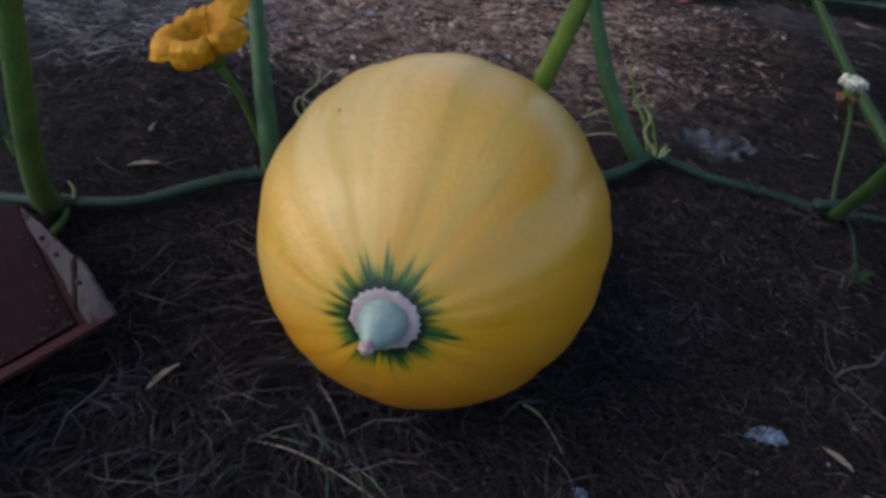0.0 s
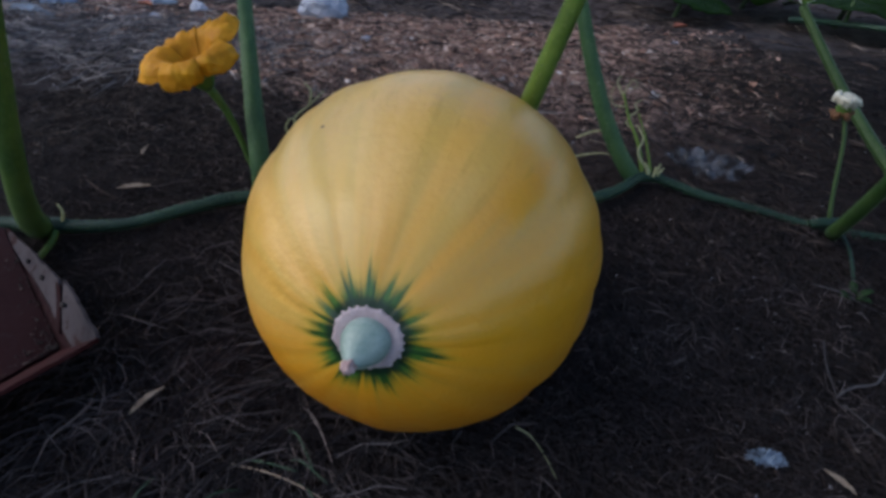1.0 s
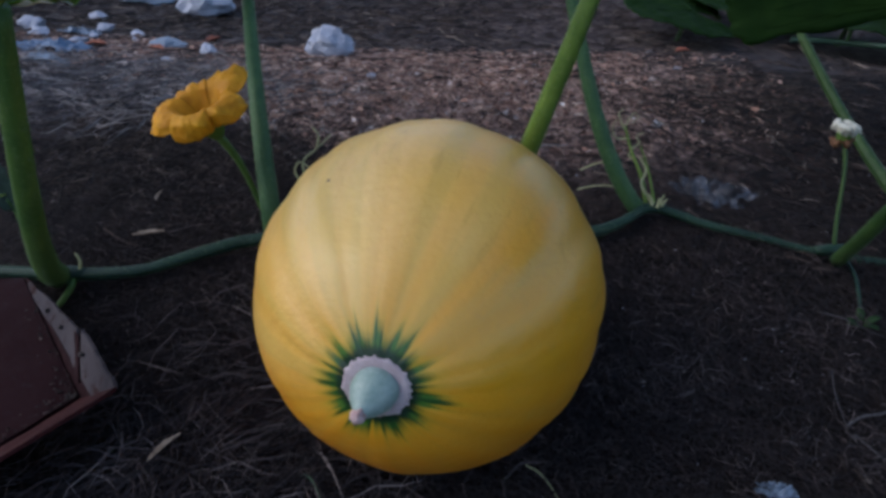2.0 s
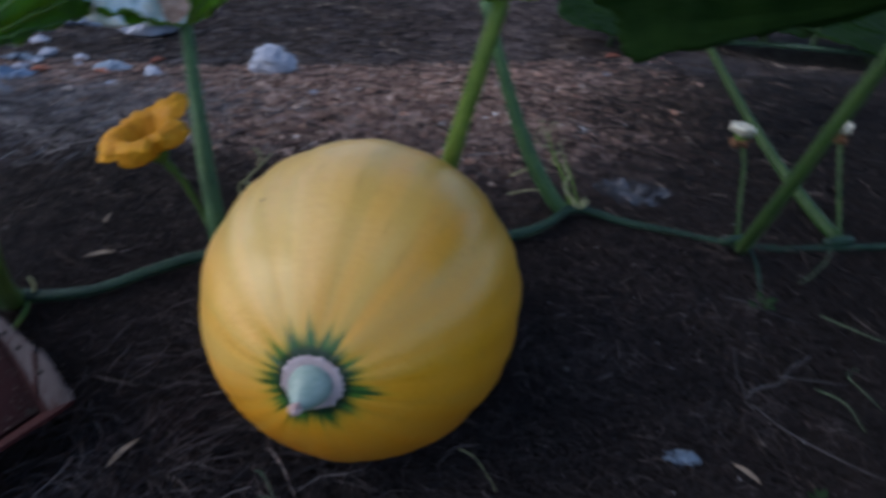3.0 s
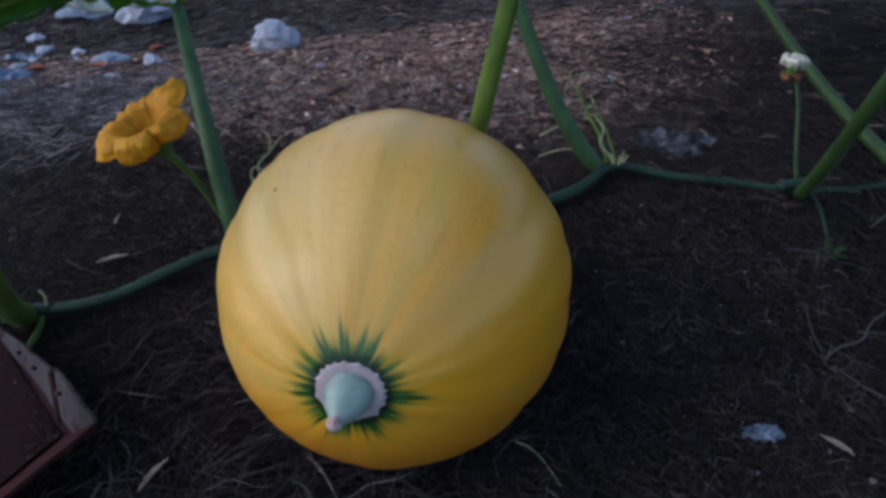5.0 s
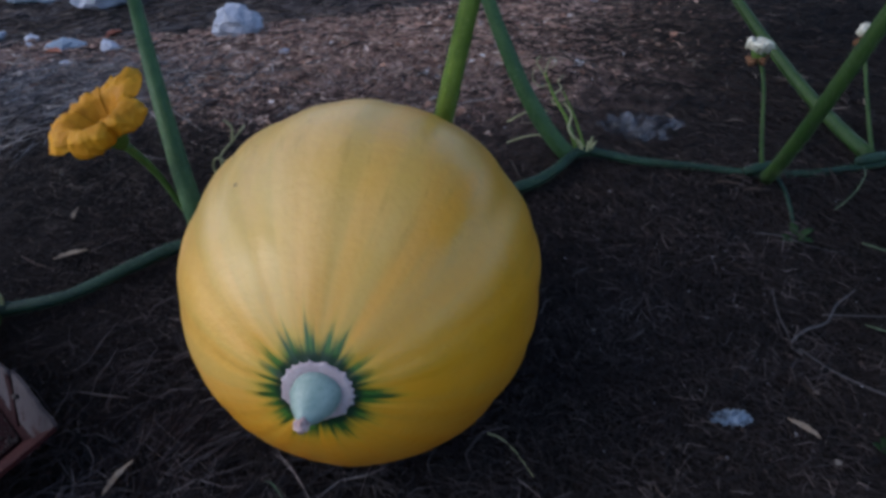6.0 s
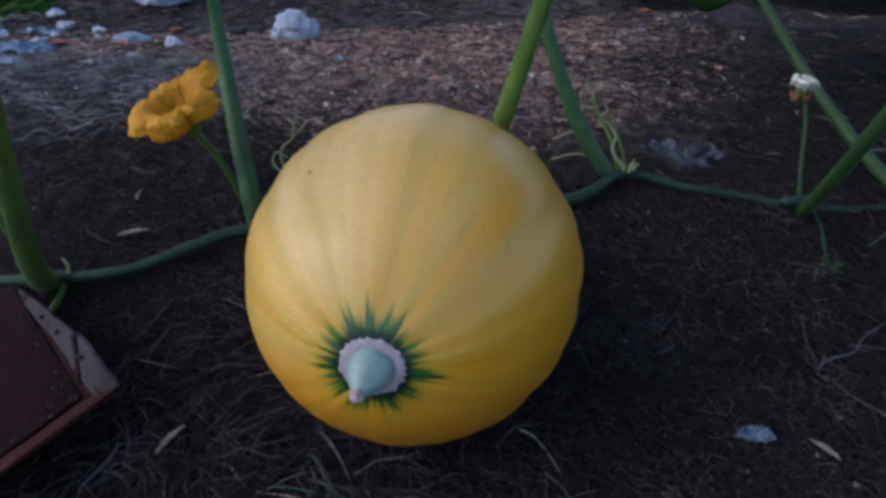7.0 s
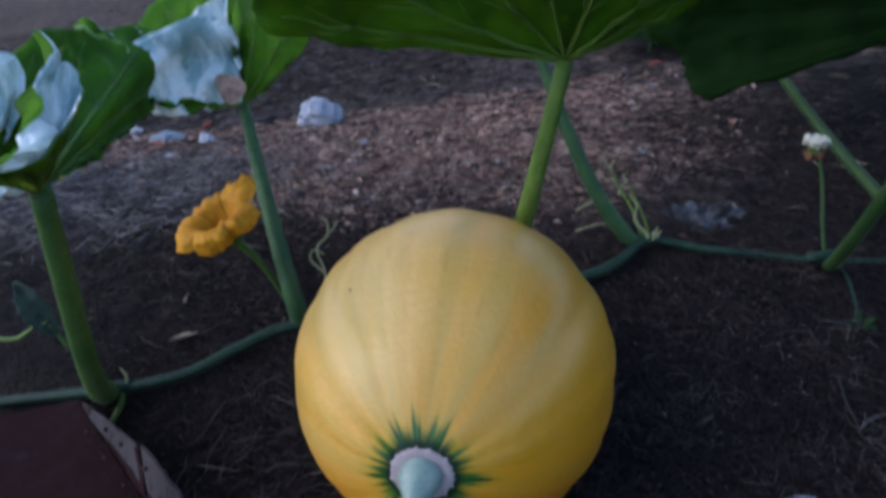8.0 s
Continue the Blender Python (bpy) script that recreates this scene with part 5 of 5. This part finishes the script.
def flake_field(count, where, seed):
    rng = np.random.default_rng(seed)
    verts, faces = [], []
    for _ in range(count):
        x, y = where(rng)
        L, a = 0.0025 + 0.014 * rng.random() ** 2.5, rng.uniform(0, 6.283)
        w = L * rng.uniform(0.25, 0.6)
        z = rough_z(x, y) + rng.uniform(0.001, 0.005)
        t1, t2 = rng.normal(0, 0.25), rng.normal(0, 0.25)
        o = len(verts)
        c, s = math.cos(a), math.sin(a)
        for u, v, h in ((-0.5, 0, 0), (-0.1, 0.5, 0.25), (0.5, 0.1, 0), (0, -0.5, 0.25), (0, 0, 0.0)):
            for down in (0, 0.0005):
                verts.append((x + c * u * L - s * v * w, y + s * u * L + c * v * w, z + (u * t1 + v * t2 + h * 0.4) * L - down))
        ring = (0, 2, 4, 6)
        for k in range(4):
            p, q = o + ring[k], o + ring[(k + 1) % 4]
            faces += [(o + 8, q, p), (o + 9, p + 1, q + 1), (p, q, q + 1, p + 1)]
    tagged(new("leaf_flakes", mesh_of("leaf_flakes", verts, faces, M_FLAKE, False)), "reddish-brown flakes of dead leaves on dry soil", "leaf litter", kind="stuff")


shaded_right_bed = lambda g: (g.normal(0.66, 0.12), g.normal(0.42, 0.16))
near_bed = lambda g: (g.normal(0.14, 0.20), g.normal(0.42, 0.16))
front_left = lambda g: (g.normal(0.01, 0.085), g.normal(0.32, 0.065))


def tufts(centre, spread, count, seed):
    """A scatter that gathers in clumps."""
    rnd = random.Random(seed)
    spots = [(rnd.gauss(centre[0], spread[0]), rnd.gauss(centre[1], spread[1]), rnd.uniform(0.006, 0.022)) for _ in range(count)]

    def where(g):
        x, y, s = spots[int(g.integers(count))]
        return g.normal(x, s), g.normal(y, s)
    return where


def back_bed(g):
    while True:
        x = g.normal(-0.02, 0.34)
        y = 0.63 + 0.14 * smoothstep(0.15, 0.55, x) + 0.15 * smoothstep(0.1, -0.25, x) + abs(g.normal(0, 0.04)) + (0.30 + 0.24 * smoothstep(-0.28, 0.2, x)) * g.random() ** 0.8
        if g.random() > smoothstep(0.28, 0.62, x + 0.15 * noise.noise(Vector((x * 6, y * 6, 2.0)))) and g.random() < 0.35 + 1.6 * abs(noise.noise(Vector((x * 16, y * 16, 5.0)))):
            return x, y


grey_bed = lambda g: (g.normal(-0.34, 0.14), g.normal(0.83, 0.065))
fringe_bed = lambda g: (g.normal(-0.12, 0.16), g.normal(0.66, 0.06))
edge_bed = lambda g: (g.normal(0.42, 0.11), g.normal(0.88, 0.18))
shade_bed = lambda g: (g.normal(0.74, 0.18), g.normal(0.82, 0.20))
far_bed = lambda g: (g.normal(-0.40, 0.60), g.normal(1.70, 0.40))
straw_field("dark_straw", 52000, near_bed, (0.004, 0.013), (0.00016, 0.00038), 1, M_STRAW, "dense mat of dark needles and rotting straw", (0.0, 0.005))
straw_field("grey_straw", 900, front_left, (0.014, 0.042), (0.00025, 0.0006), 2, M_STRAW_PALE, "longer greyish straw lying in front of the squash", (0.001, 0.009), 0.6)
straw_field("grey_straw", 620, tufts((0.045, 0.335), (0.030, 0.050), 16, 21), (0.018, 0.050), (0.00025, 0.0006), 22, M_STRAW_PALE, "swath of matted straw beside the squash", (0.001, 0.013), 0.35, (0.75, 0.35))
straw_field("grey_straw", 520, tufts((0.05, 0.262), (0.085, 0.024), 14, 23), (0.014, 0.044), (0.00025, 0.0006), 24, M_STRAW_PALE, "tufts of matted straw on the dark bed", (0.001, 0.012), 0.5, (1.5, 0.6))
straw_field("grey_straw", 1500, tufts((0.36, 0.40), (0.10, 0.09), 40, 25), (0.004, 0.016), (0.00018, 0.00042), 3, M_STRAW_PALE, "fine greyish straw in loose tufts on the dark bed", (0.001, 0.007), 0.5)
straw_field("dry_straw", 24000, back_bed, (0.004, 0.016), (0.0003, 0.0007), 4, M_STRAW_DRY, "dry reddish-brown needles and straw on paler soil", (0.0, 0.005), 0.5)
straw_field("grey_straw", 5200, grey_bed, (0.010, 0.034), (0.0003, 0.0007), 16, M_STRAW_GREY, "bleached grey straw on the bare soil", (0.0, 0.010), 0.5)
straw_field("dark_straw", 26000, shaded_right_bed, (0.004, 0.012), (0.00016, 0.00036), 10, M_STRAW_SHADED, "needles and straw on the bed, blackened to carry shade", (0.0, 0.005))
crumb_field("soil_crumbs", 9000, near_bed, (0.0006, 0.0030), 5, M_CRUMB, "small dark crumbs of soil")
crumb_field("soil_crumbs", 5000, back_bed, (0.001, 0.004), 6, M_FLAKE, "small crumbs of soil on the bank")
crumb_field("pale_specks", 420, lambda g: (g.normal(0.36, 0.18), g.normal(0.42, 0.13)), (0.0006, 0.0017), 12, M_SPECK, "tiny bluish white specks scattered over dark soil")
crumb_field("pale_specks", 500, back_bed, (0.0010, 0.0032), 13, M_SPECK, "tiny whitish specks scattered over dry soil")
straw_field("dry_straw", 12000, far_bed, (0.012, 0.045), (0.0006, 0.0014), 8, M_STRAW_DULL, "dull straw on the dark soil far behind", (0.0, 0.006))
straw_field("dark_straw", 7000, shade_bed, (0.006, 0.028), (0.0004, 0.0009), 9, M_STRAW_SHADED, "needles and straw under the leaves, darkened for shade", (0.0, 0.005))
straw_field("dry_straw", 2600, edge_bed, (0.006, 0.022), (0.0003, 0.0008), 14, M_STRAW_DULL, "dull brown straw where the dry soil meets the darkened bed", (0.0, 0.005), 0.5, (-0.6, 0.6))
straw_field("dry_straw", 4500, fringe_bed, (0.005, 0.018), (0.0002, 0.0005), 15, M_STRAW_DULL, "dull brown straw behind the vine", (0.0, 0.004), 0.5)
flake_field(7500, back_bed, 7)
